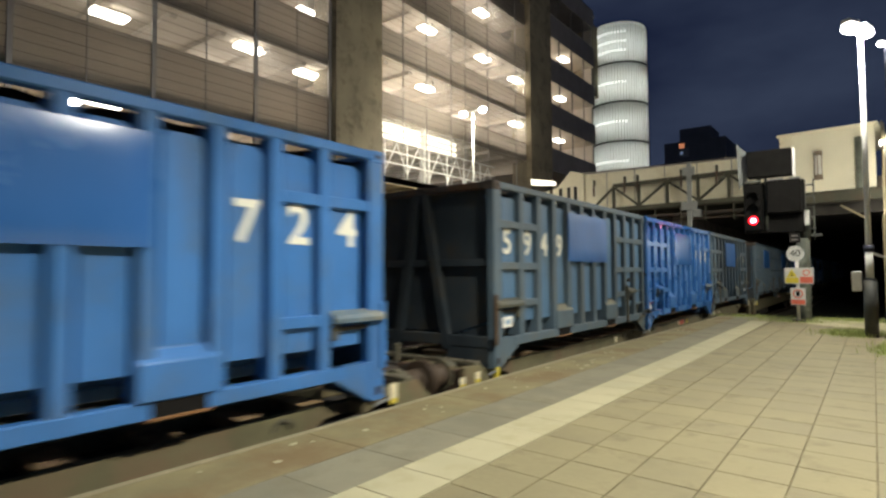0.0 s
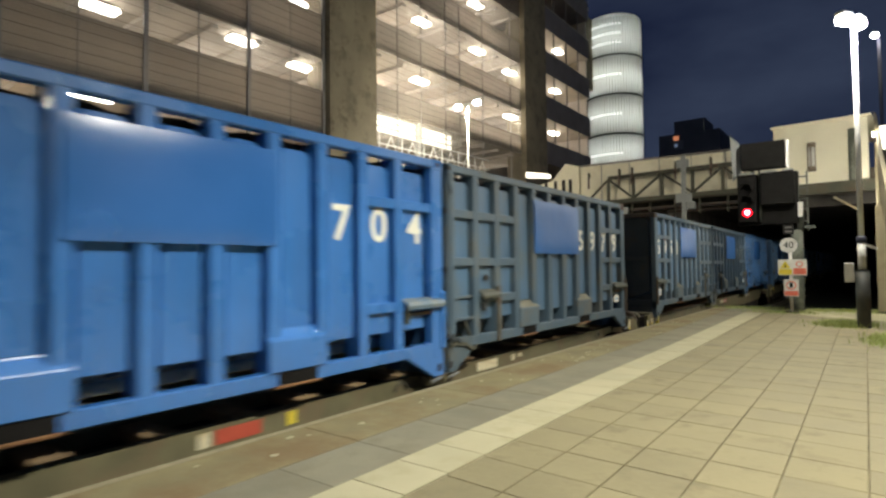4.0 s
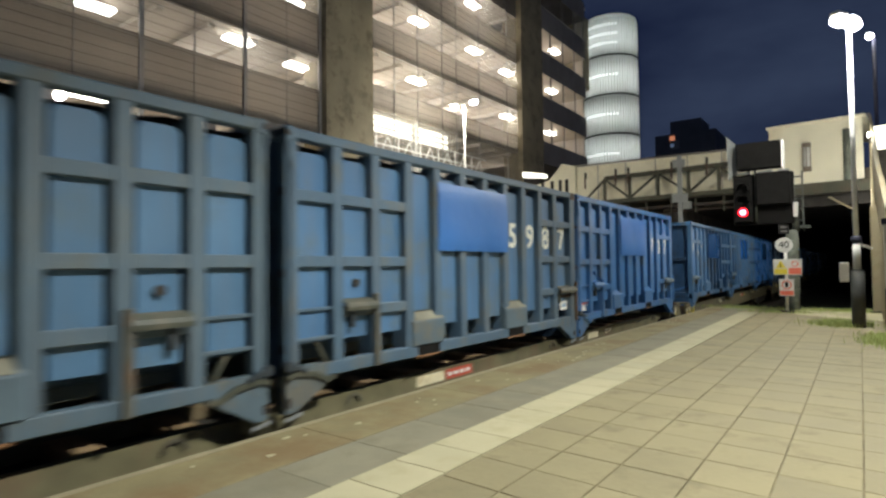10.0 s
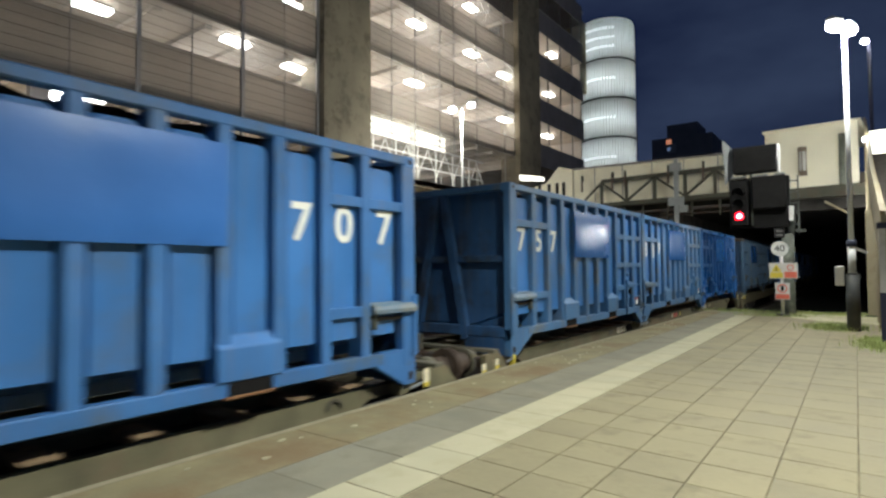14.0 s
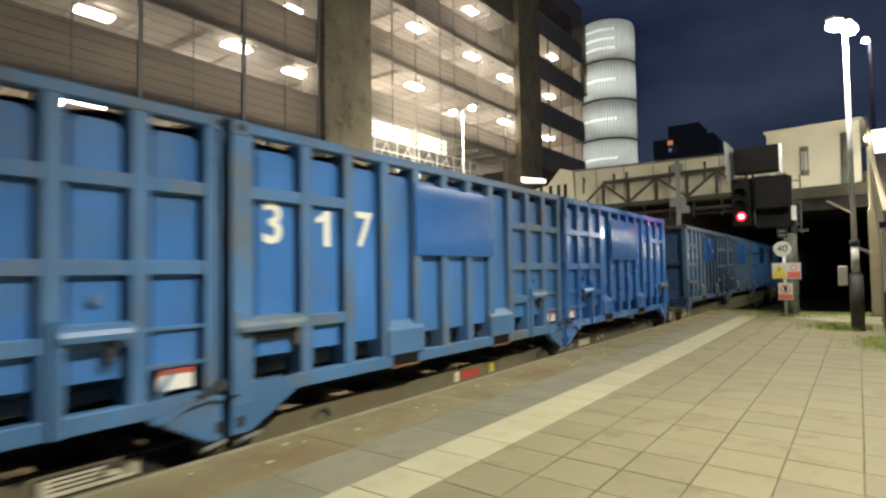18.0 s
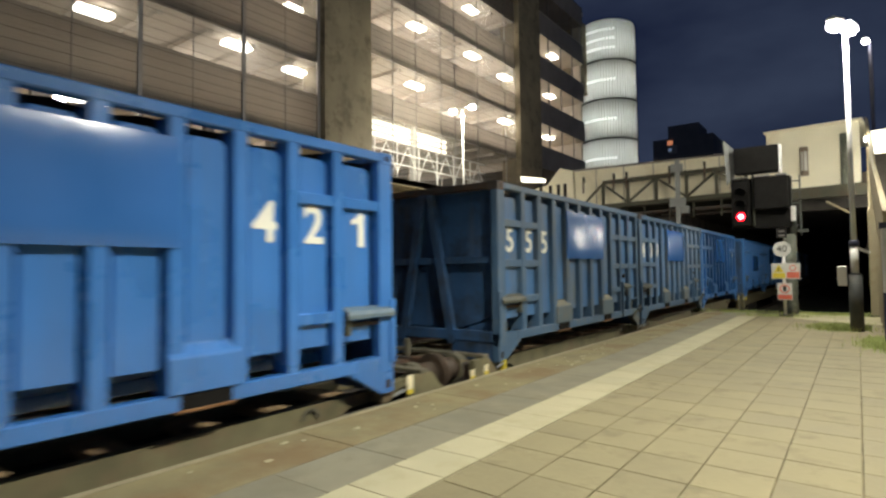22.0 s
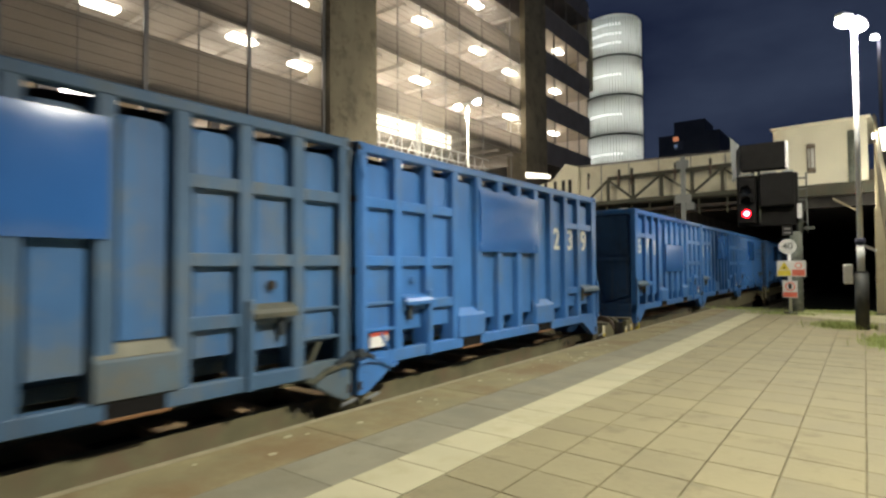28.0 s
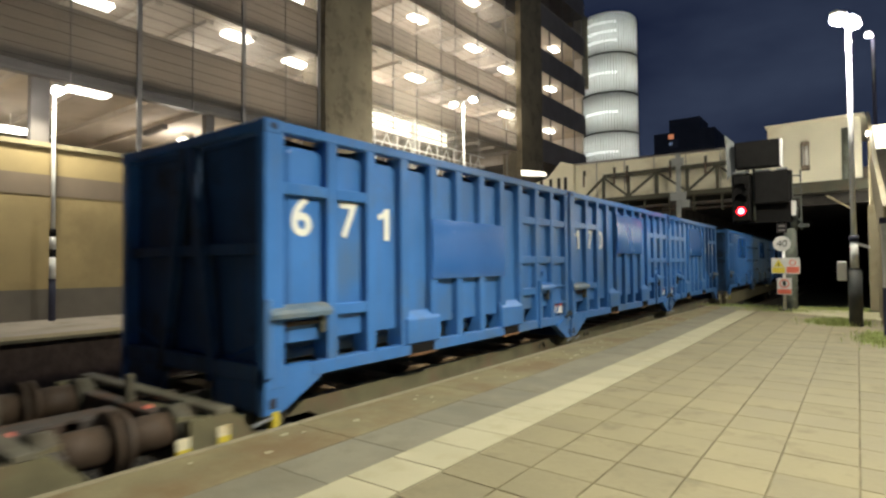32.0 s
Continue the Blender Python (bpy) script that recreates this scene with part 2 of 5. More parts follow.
M_GROUND = material("dark_ground", (0.05, 0.05, 0.042), 0.95, 0, 0.5, 2, 0.5, (0.03, 0.05, 0.02), 0.5, 0.5)
M_COPING = material("coping_concrete", (0.235, 0.196, 0.096), 0.85, 0, 0.22, 2.2, 0.3, (0.195, 0.132, 0.058), 0.5, 1.3, drift=0.0)
M_EDGE = material("worn_coping_edge", (0.30, 0.255, 0.15), 0.8, 0, 0.2, 5, 0.2)
M_SIGN = material("sign_white", (0.6, 0.58, 0.52), 0.5, 0, 0.06, 8, 0.0, (0.48, 0.46, 0.4), 0.3, 6)
M_SIGPOST = material("weathered_signal_post", (0.062, 0.064, 0.05), 0.7, 0, 0.2, 4, 0.1, (0.09, 0.1, 0.07), 0.4, 3)
M_MOSSY = material("mottled_grey_post", (0.15, 0.155, 0.12), 0.75, 0, 0.25, 4, 0.15, (0.08, 0.085, 0.06), 0.5, 3)
M_BASE = material("dark_grey_base", (0.045, 0.046, 0.04), 0.6, 0, 0.2, 4, 0.1, (0.07, 0.065, 0.05), 0.4, 4)
M_SLAB = material("grey_slab", (0.205, 0.184, 0.120), 0.85, 0, 0.18, 2.5, 0.2, (0.186, 0.161, 0.099), 0.35, 2, island=0.4)
M_TILE = material("buff_paving", (0.243, 0.204, 0.108), 0.75, 0, 0.17, 1.3, 0.25, (0.188, 0.157, 0.083), 0.3, 2.6, grain=22, island=0.35)
M_FARPAVE = material("pale_paving", (0.42, 0.37, 0.31), 0.85, 0, 0.15, 1.5, 0.2, (0.3, 0.26, 0.2), 0.35, 1.2)
M_LINE = material("cream_line_slab", (0.422, 0.378, 0.230), 0.8, 0, 0.1, 1.5, 0.15, (0.373, 0.324, 0.185), 0.3, 2.2, island=0.2)
M_JOINT = material("sand_joint", (0.135, 0.11, 0.056), 0.95, 0, 0.4, 3, 0.4, (0.215, 0.18, 0.095), 0.62, 4.5)
M_MORTAR = material("brick_side", (0.13, 0.09, 0.07), 0.9, 0, 0.3, 6, 0.4)
M_WALL = material("buff_render", (0.40, 0.305, 0.145), 0.85, 0, 0.14, 0.8, 0.15, (0.31, 0.23, 0.11), 0.3, 0.5)
M_WALL_BAND = material("brown_band", (0.22, 0.17, 0.12), 0.85, 0, 0.1, 2, 0.15)
M_DADO = material("grey_dado", (0.17, 0.15, 0.12), 0.85, 0, 0.12, 2, 0.15)
M_CONC = material("stained_concrete", (0.27, 0.225, 0.145), 0.9, 0, 0.22, 0.9, 0.3, (0.17, 0.135, 0.085), 0.4, 1.6)
M_CONC_DARK = material("dark_cladding", (0.25, 0.225, 0.21), 0.8, 0, 0.2, 1, 0.2)
M_SOFFIT = material("pale_soffit", (0.55, 0.49, 0.41), 0.9, 0, 0.12, 0.6, 0.15, (0.45, 0.39, 0.31), 0.3, 0.7)
M_SPANDREL = material("ribbed_grey_panel", (0.33, 0.31, 0.275), 0.6, 0.2, 0.2, 0.7, 0.1, (0.27, 0.245, 0.21), 0.4, 0.9, streak=0.5)


def let_through(m, colour, amount):
    """Adds light passing through a perforated or ribbed skin."""
    n, l = m.node_tree.nodes, m.node_tree.links
    tr, mx = n.new("ShaderNodeBsdfTranslucent"), n.new("ShaderNodeMixShader")
    tr.inputs["Color"].default_value = (*colour, 1)
    mx.inputs[0].default_value = amount
    l.new(n["Principled BSDF"].outputs[0], mx.inputs[1])
    l.new(tr.outputs[0], mx.inputs[2])
    l.new(mx.outputs[0], n["Material Output"].inputs["Surface"])


let_through(M_SPANDREL, (0.86, 0.80, 0.72), 0.6)
M_MESH = material("perforated_grey_panel", (0.42, 0.39, 0.35), 0.6, 0.2, 0.2, 0.7, 0.1, (0.3, 0.27, 0.235), 0.4, 0.9, streak=0.4)
let_through(M_MESH, (0.87, 0.83, 0.77), 0.75)
M_NET = bpy.data.materials.new("fine_screen_net")
M_NET.use_nodes = True
nn, nk = M_NET.node_tree.nodes, M_NET.node_tree.links
net_t, net_s, net_m, net_n, net_r = (nn.new(k) for k in ("ShaderNodeBsdfTransparent", "ShaderNodeBsdfTranslucent", "ShaderNodeMixShader", "ShaderNodeTexNoise", "ShaderNodeMapRange"))
net_s.inputs["Color"].default_value = (0.78, 0.76, 0.72, 1)
net_n.inputs["Scale"].default_value = 0.6
net_r.inputs["To Min"].default_value, net_r.inputs["To Max"].default_value = 0.08, 0.2
nk.new(net_n.outputs["Fac"], net_r.inputs["Value"])
nk.new(net_r.outputs[0], net_m.inputs[0])
nk.new(net_t.outputs[0], net_m.inputs[1])
nk.new(net_s.outputs[0], net_m.inputs[2])
nk.new(net_m.outputs[0], nn["Material Output"].inputs["Surface"])
M_MULLION = material("grey_metal", (0.2, 0.18, 0.165), 0.5, 0.5, 0.1, 2, 0.05)
M_SLIM = material("slim_grey_post", (0.36, 0.34, 0.31), 0.5, 0.2, 0.1, 2, 0.05)
M_WIRE = material("wire", (0.05, 0.043, 0.04), 0.6, 0.5, 0.1, 2, 0.0)
M_WHITE_STEEL = material("white_painted_steel", (0.7, 0.68, 0.62), 0.5, 0, 0.1, 2, 0.05)
M_BRIDGE = material("cream_bridge_panel", (0.8, 0.74, 0.55), 0.6, 0, 0.06, 0.8, 0.1, (0.66, 0.58, 0.40), 0.28, 0.6)
M_TRUSS = material("greenish_girder", (0.062, 0.06, 0.036), 0.7, 0, 0.25, 2, 0.2, (0.07, 0.05, 0.03), 0.4, 2)
M_POST = material("galvanised_post", (0.72, 0.71, 0.66), 0.45, 0.1, 0.1, 3, 0.05)
M_NAVY = material("navy_paint", (0.022, 0.024, 0.05), 0.6, 0, 0.15, 4, 0.05)
M_BLACK = material("signal_black", (0.014, 0.013, 0.012), 0.9, 0, 0.2, 5, 0.1, spec=0.05)
M_GREY_SIGN = material("sign_back_grey", (0.26, 0.265, 0.25), 0.5, 0.2, 0.1, 4, 0.05)
M_VERGE = material("trodden_verge", (0.52, 0.47, 0.28), 0.95, 0, 0.3, 3, 0.5, (0.4, 0.38, 0.18), 0.4, 1.5)
M_GRASS = material("weed_leaf", (0.33, 0.38, 0.12), 0.7, 0, 0.4, 6, 0.0, island=0.3)
M_TOWER_BAND = material("tower_band", (0.06, 0.06, 0.055), 0.6, 0.3, 0.1, 2, 0.05)
M_STAIR_WALL = material("cream_stair_side", (0.330, 0.276, 0.168), 0.7, 0, 0.15, 1, 0.15, (0.216, 0.168, 0.084), 0.4, 1)
G_LAMP = glow("lamp_glow", (1.0, 0.97, 0.9), 60)
G_FIX = glow("fixture_glow", (1.0, 0.95, 0.84), 9)
G_WINDOW = glow("lit_window", (1.0, 0.93, 0.75), 2.2)
G_BAND = glow("lit_band", (1.0, 0.95, 0.8), 1.6)
G_SLOT = glow("slot_glow", (0.95, 1.0, 0.98), 1.3)
G_RED = glow("red_aspect", (1.0, 0.004, 0.012), 9)
G_RED_CORE = glow("red_aspect_core", (1.0, 0.22, 0.28), 14)
G_FAR = glow("far_window", (1.0, 0.36, 0.17), 0.5)
G_FAR_BLUE = glow("far_blue_window", (0.55, 0.7, 1.0), 0.16)
G_FAR_GREEN = glow("exit_green", (0.1, 1.0, 0.3), 3.0)

M_GLASS = bpy.data.materials.new("ribbed_glass")
M_GLASS.use_nodes = True
gn, gk = M_GLASS.node_tree.nodes, M_GLASS.node_tree.links
gt, gm, gv = gn.new("ShaderNodeBsdfTranslucent"), gn.new("ShaderNodeMixShader"), gn.new("ShaderNodeTexNoise")
gt.inputs["Color"].default_value = (0.86, 0.9, 0.9, 1)
gn["Principled BSDF"].inputs["Base Color"].default_value = (0.5, 0.52, 0.48, 1)
gn["Principled BSDF"].inputs["Roughness"].default_value = 0.25
gv.inputs["Scale"].default_value = 7.0
gr = gn.new("ShaderNodeMapRange")
gr.inputs["To Min"].default_value, gr.inputs["To Max"].default_value = 0.4, 0.7
gk.new(gv.outputs["Fac"], gr.inputs["Value"])
gk.new(gr.outputs[0], gm.inputs[0])
gk.new(gn["Principled BSDF"].outputs[0], gm.inputs[1])
gk.new(gt.outputs[0], gm.inputs[2])
gk.new(gm.outputs[0], gn["Material Output"].inputs["Surface"])


# ---- building helpers ----
def box(bm, x0, x1, y0, y1, z0, z1):
    v = [bm.verts.new(p) for p in ((x0, y0, z0), (x1, y0, z0), (x1, y1, z0), (x0, y1, z0), (x0, y0, z1), (x1, y0, z1), (x1, y1, z1), (x0, y1, z1))]
    for f in ((3, 2, 1, 0), (4, 5, 6, 7), (0, 1, 5, 4), (1, 2, 6, 5), (2, 3, 7, 6), (3, 0, 4, 7)):
        bm.faces.new([v[i] for i in f])
    return bm


def prism(bm, outline, axis, a, b):
    """A polygon (list of 2D points) drawn out along an axis from a to b."""
    def at(p, d):
        return {"x": (d, p[0], p[1]), "y": (p[0], d, p[1]), "z": (p[0], p[1], d)}[axis]
    lo, hi = [bm.verts.new(at(p, a)) for p in outline], [bm.verts.new(at(p, b)) for p in outline]
    bm.faces.new(lo), bm.faces.new(hi[::-1])
    for i in range(len(outline)):
        j = (i + 1) % len(outline)
        bm.faces.new((lo[j], lo[i], hi[i], hi[j]))
    bmesh.ops.recalc_face_normals(bm, faces=bm.faces)
    return bm


def beam(bm, a, b, w, h=None):
    """A square bar from a to b."""
    a, b, h = Vector(a), Vector(b), h or w
    d = (b - a).normalized()
    side = d.cross(Vector((0, 0, 1)) if abs(d.z) < 0.95 else Vector((0, 1, 0))).normalized()
    up = side.cross(d)
    c = [(-w / 2, -h / 2), (w / 2, -h / 2), (w / 2, h / 2), (-w / 2, h / 2)]
    lo, hi = [bm.verts.new(a + side * p + up * q) for p, q in c], [bm.verts.new(b + side * p + up * q) for p, q in c]
    bm.faces.new(lo[::-1]), bm.faces.new(hi)
    for i in range(4):
        bm.faces.new((lo[i], lo[(i + 1) % 4], hi[(i + 1) % 4], hi[i]))
    return bm


def tube(bm, a, b, r0, r1=None, n=16):
    """A round bar from a to b, tapered."""
    a, b, r1 = Vector(a), Vector(b), r0 if r1 is None else r1
    d = (b - a).normalized()
    side = d.cross(Vector((0, 0, 1)) if abs(d.z) < 0.95 else Vector((0, 1, 0))).normalized()
    up = side.cross(d)
    ring = [(math.cos(2 * math.pi * i / n), math.sin(2 * math.pi * i / n)) for i in range(n)]
    lo, hi = [bm.verts.new(a + (side * p + up * q) * r0) for p, q in ring], [bm.verts.new(b + (side * p + up * q) * r1) for p, q in ring]
    bm.faces.new(lo[::-1]), bm.faces.new(hi)
    for i in range(n):
        f = bm.faces.new((lo[i], lo[(i + 1) % n], hi[(i + 1) % n], hi[i]))
        f.smooth = True
    return bm


def soften(bm, width=0.008, segments=1):
    bmesh.ops.bevel(bm, geom=bm.edges[:], offset=width, segments=segments, affect="EDGES", clamp_overlap=True)
    return bm


MESHES = {}


def mesh_of(bm, name, mat):
    me = bpy.data.meshes.new(name)
    bm.to_mesh(me)
    bm.free()
    me.materials.append(mat)
    return me


def part(name, bm, mat, parent, label=""):
    ob = new(name, bm if isinstance(bm, bpy.types.Mesh) else mesh_of(bm, name, mat))
    ob.parent = parent
    return tagged(ob, label)


def solid(name, bm, mat, label="", category="", kind="", group=""):
    return tagged(new(name, mesh_of(bm, name, mat)), label, category, group, kind)


def empty(name, place, label, category, group=""):
    ob = new(name)
    ob.location = place
    return tagged(ob, label, category, group)


def letters(text, size, weight=0.0):
    """A flat mesh of one word in the built-in font, centred, in the xy plane, 4 mm thick."""
    cu = bpy.data.curves.new("word", "FONT")
    cu.body, cu.size, cu.extrude, cu.offset, cu.resolution_u = text, size, 0.003, weight, 5
    cu.align_x, cu.align_y = "CENTER", "CENTER"
    ob = bpy.data.objects.new("word", cu)
    scene.collection.objects.link(ob)
    me = bpy.data.meshes.new_from_object(ob.evaluated_get(bpy.context.evaluated_depsgraph_get()))
    bpy.data.objects.remove(ob)
    me.materials.clear()
    return me


# ---- ground, tracks ----
TRACK, FAR_TRACK = -5.13, -10.65
solid("ground", box(bmesh.new(), -900, 900, -900, 1500, -1.6, -1.3), M_GROUND, "dark ground far beyond the railway", "ground", "structure")
solid("ballast_bed", box(bmesh.new(), -12.3, -3.6, -120, 200, -1.3, -1.08), M_BALLAST, "dark stained ballast between the platforms", "ballast", "structure")
for cx in (TRACK, FAR_TRACK):
    for sx in (-0.7525, 0.7525):
        b = bmesh.new()
        prism(b, [(-0.07, 0), (0.07, 0), (0.07, 0.02), (0.012, 0.04), (0.012, 0.11), (0.035, 0.125), (0.035, 0.155), (-0.035, 0.155), (-0.035, 0.125), (-0.012, 0.11), (-0.012, 0.04), (-0.07, 0.02)], "y", -120, 200)
        bmesh.ops.translate(b, verts=b.verts, vec=(cx + sx, 0, -1.07))
        solid("rail", b, M_RAIL, "worn steel running rail on sleepers", "rail", "structure")
    b = bmesh.new()
    for i in range(120):
        box(b, cx - 1.25, cx + 1.25, -10 + i * 0.65, -9.75 + i * 0.65, -1.2, -1.072)
    tagged(solid("sleepers", b, M_SLEEPER, "concrete sleepers bedded in dark ballast", "sleepers"), kind="stuff")

# ---- near platform ----
END = 18.6
solid("platform_body", box(bmesh.new(), -3.66, 6.5, -40, END, -1.3, -0.075), M_MORTAR, "brick-fronted body of the station platform", "platform", "structure")


def edge_x(y):
    """The platform edge bends a little towards the far end."""
    return -3.775 + max(0.0, y - 8.0) * 0.013


def line_x(y):
    return -2.54 - max(0.0, y - 9.5) * 0.01


pad = bmesh.new()
box(pad, -3.3, 6.4, -39, END, -0.075, -0.012)
platform = solid("platform", pad, M_JOINT, "paved station platform with sandy joints", "platform", "structure")

# nosing of the edge
b = bmesh.new()
ys = [-20, 0, 4, 8, 12, 16, END]
for y0, y1 in zip(ys, ys[1:]):
    for x0, x1, z0, z1 in ((0.0, 0.07, -0.075, 0.0),):
        vs = [b.verts.new(p) for p in ((edge_x(y0) + x0, y0, z0), (edge_x(y0) + x1, y0, z0), (edge_x(y1) + x1, y1, z0), (edge_x(y1) + x0, y1, z0),
                                       (edge_x(y0) + x0, y0, z1), (edge_x(y0) + x1, y0, z1), (edge_x(y1) + x1, y1, z1), (edge_x(y1) + x0, y1, z1))]
        for f in ((3, 2, 1, 0), (4, 5, 6, 7), (0, 1, 5, 4), (1, 2, 6, 5), (2, 3, 7, 6), (3, 0, 4, 7)):
            b.faces.new([vs[i] for i in f])
part("nosing", b, M_EDGE, platform, "worn pale platform edge")


def slab_between(y0, y1, left, right, z0, z1):
    """A slab whose long sides follow two lines of the platform."""
    bm, g = bmesh.new(), 0.004
    vs = [bm.verts.new(p) for p in ((left(y0), y0 + g, z0), (right(y0), y0 + g, z0), (right(y1), y1 - g, z0), (left(y1), y1 - g, z0),
                                    (left(y0), y0 + g, z1), (right(y0), y0 + g, z1), (right(y1), y1 - g, z1), (left(y1), y1 - g, z1))]
    for f in ((3, 2, 1, 0), (4, 5, 6, 7), (0, 1, 5, 4), (1, 2, 6, 5), (2, 3, 7, 6), (3, 0, 4, 7)):
        bm.faces.new([vs[i] for i in f])
    return bm


rs = random.Random(4)
flecks = bmesh.new()
for _ in range(46):
    x, y, s = rs.uniform(-3.6, -3.12), rs.uniform(1.6, 14.0), rs.uniform(0.008, 0.03)
    n = rs.randint(5, 8)
    prism(flecks, [(x + s * rs.uniform(0.5, 1.2) * math.cos(6.283 * k / n), y + 1.6 * s * rs.uniform(0.5, 1.2) * math.sin(6.283 * k / n)) for k in range(n)], "z", -0.004, 0.0025)
part("lichen_spots", flecks, M_LINE, platform, "small pale lichen spots")["kind"] = "stuff"
y = -6.0
while y < END - 0.1:
    y1 = min(y + 1.8, END)
    part("coping_stone", slab_between(y, y1, lambda q: edge_x(q) + 0.075, lambda q: line_x(q) - 0.54, -0.075, rs.uniform(-0.003, 0.001)), M_COPING, platform)
    y = y1
y = 2.284 - 0.705 * 12
while y < END - 0.1:
    y1 = min(y + 0.705, END)
    h = rs.uniform(-0.003, 0.001)
    part("grey_slab", slab_between(y, y1, lambda q: line_x(q) - 0.53, lambda q: line_x(q) - 0.008, -0.075, h), M_SLAB, platform)
    y = y1
y = 2.43 - 0.42 * 18
while y < 16.6:
    part("line_slab", slab_between(y, y + 0.42, lambda q: line_x(q), lambda q: line_x(q) + 0.415, -0.075, 0.003 + rs.uniform(0, 0.002)), M_LINE, platform)
    y += 0.42
part("line_paving", slab_between(16.75, END, lambda q: line_x(q), lambda q: line_x(q) + 0.415, -0.075, -0.002), M_TILE, platform)

# square tiles, their cross joints a little askew to the platform
TILE_X, TILE_Y, TILE, ROW, SKEW = -2.122, 3.248, 0.42, 0.428, -0.062


def tile_block(bm, x, y, gap, depth, z, start=TILE_X):
    """One tile with its corner at x, y, and slanting cross joints."""
    xs, zs = (x + gap, x + TILE - gap), (z - depth, z)
    vs = [bm.verts.new((a, b + SKEW * (a - start), c)) for c in zs for a, b in ((xs[0], y + gap), (xs[1], y + gap), (xs[1], y + ROW - gap), (xs[0], y + ROW - gap))]
    for f in ((3, 2, 1, 0), (4, 5, 6, 7), (0, 1, 5, 4), (1, 2, 6, 5), (2, 3, 7, 6), (3, 0, 4, 7)):
        bm.faces.new([vs[k] for k in f])
    return bm


tile = tile_block(bmesh.new(), 0.0, 0.0, 0.0055, 0.06, 0.0, 0.0)
bmesh.ops.bevel(tile, geom=[e for e in tile.edges if all(v.co.z > -0.01 for v in e.verts)], offset=0.002, segments=1, affect="EDGES")
tile_mesh = mesh_of(tile, "paving_tile", M_TILE)
for i in range(0, 7):
    for j in range(-3, 34):
        ob = part("paving_tile", tile_mesh, M_TILE, platform)
        ob.location = (TILE_X + i * TILE, TILE_Y + j * ROW + SKEW * i * TILE, rs.uniform(-0.002, 0.0))
        ob.rotation_euler = (rs.uniform(-0.002, 0.002), rs.uniform(-0.002, 0.002), 0)
b = bmesh.new()
for i in range(0, 20):
    for j in range(-24, 36):
        if not (i < 7 and -3 <= j < 34) and TILE_Y + (j + 1) * ROW < END:
            tile_block(b, TILE_X + i * TILE, TILE_Y + j * ROW, 0.0055, 0.06, -0.002)
part("paving", b, M_TILE, platform)["kind"] = "stuff"
b = bmesh.new()
prism(b, [(END, -0.02), (END + 8, -1.0), (END + 8, -1.3), (END, -1.3)], "x", -3.25, 6.4)
solid("platform_ramp", b, M_GROUND, "overgrown ramp at the platform's end", "ramp", "structure")

# ---- far platform and its wall ----
b = box(bmesh.new(), -16.4, -12.35, -60, 60, -1.3, -0.06)
solid("far_platform", b, M_MORTAR, "brick-faced platform across the tracks", "platform", "structure")
far_top = solid("far_platform_paving", box(bmesh.new(), -16.4, -12.1, -60, 60, -0.055, 0.0), M_FARPAVE, "pale paving of the far platform", "paving", "structure")
part("coping", box(bmesh.new(), -12.75, -12.095, -60, 60, -0.05, 0.006), M_EDGE, far_top, "pale coping along the edge")
wall = solid("wall_west", box(bmesh.new(), -16.9, -16.3, -60, 60, -0.3, 4.3), M_WALL, "buff rendered retaining wall behind the far platform", "wall", "structure")
part("band", box(bmesh.new(), -16.3, -16.28, -60, 60, 3.1, 3.62), M_WALL_BAND, wall, "brown painted band")
part("dado", box(bmesh.new(), -16.3, -16.275, -60, 60, 0.0, 0.76), M_DADO, wall, "grey painted dado")
part("wall_cap", box(bmesh.new(), -16.95, -16.2, -60, 60, 4.3, 4.42), M_EDGE, wall, "pale coping on the wall")

# ---- car park ----
FX = -16.45
car_park = empty("car_park", (FX, 15, 4.4), "lit multi-storey car park with wire-screened open decks", "building")


def cp(name, bm, mat, label=""):
    ob = part(name, bm, mat, car_park, label)
    ob.matrix_parent_inverse = Matrix.Translation((-FX, -15, -4.4))
    return ob


def deck(y0, y1, z, top, mat, edge):
    """One storey's slab and the upstand panel along its open side."""
    cp("floor_slab", box(bmesh.new(), -34, FX - 0.04, y0, y1, z, z + 0.3), M_SOFFIT)
    bm = box(bmesh.new(), FX - 0.03, FX, y0, y1, z, top)
    cp("spandrel", bm, mat, edge)
    cp("spandrel_cap", box(bmesh.new(), FX - 0.12, FX + 0.015, y0, y1, top, top + 0.05), M_SOFFIT)
    if mat is M_SPANDREL:
        cp("crash_rail", soften(box(bmesh.new(), FX - 0.42, FX - 0.34, y0 + 0.3, y1 - 0.05, top + 0.02, top + 0.13), 0.02), M_WHITE_STEEL, "white crash rail")
        cp("rail_end", box(bmesh.new(), FX - 0.44, FX - 0.32, y1 - 0.6, y1 - 0.04, top + 0.0, top + 0.06), M_YELLOW, "yellow rail end")
    if mat is not M_CONC_DARK:
        y = y0 + 0.8
        while y < y1:
            cp("soffit_beam", box(bmesh.new(), -30, FX - 0.3, y, y + 0.22, z - 0.16, z), M_SOFFIT)
            y += 1.65
    ribs = bmesh.new()
    zz = z + 0.08
    while zz < top - 0.05:
        box(ribs, FX, FX + 0.006, y0, y1, zz, zz + 0.02)
        zz += 0.13
    cp("spandrel_ribs", ribs, mat)["kind"] = "stuff"


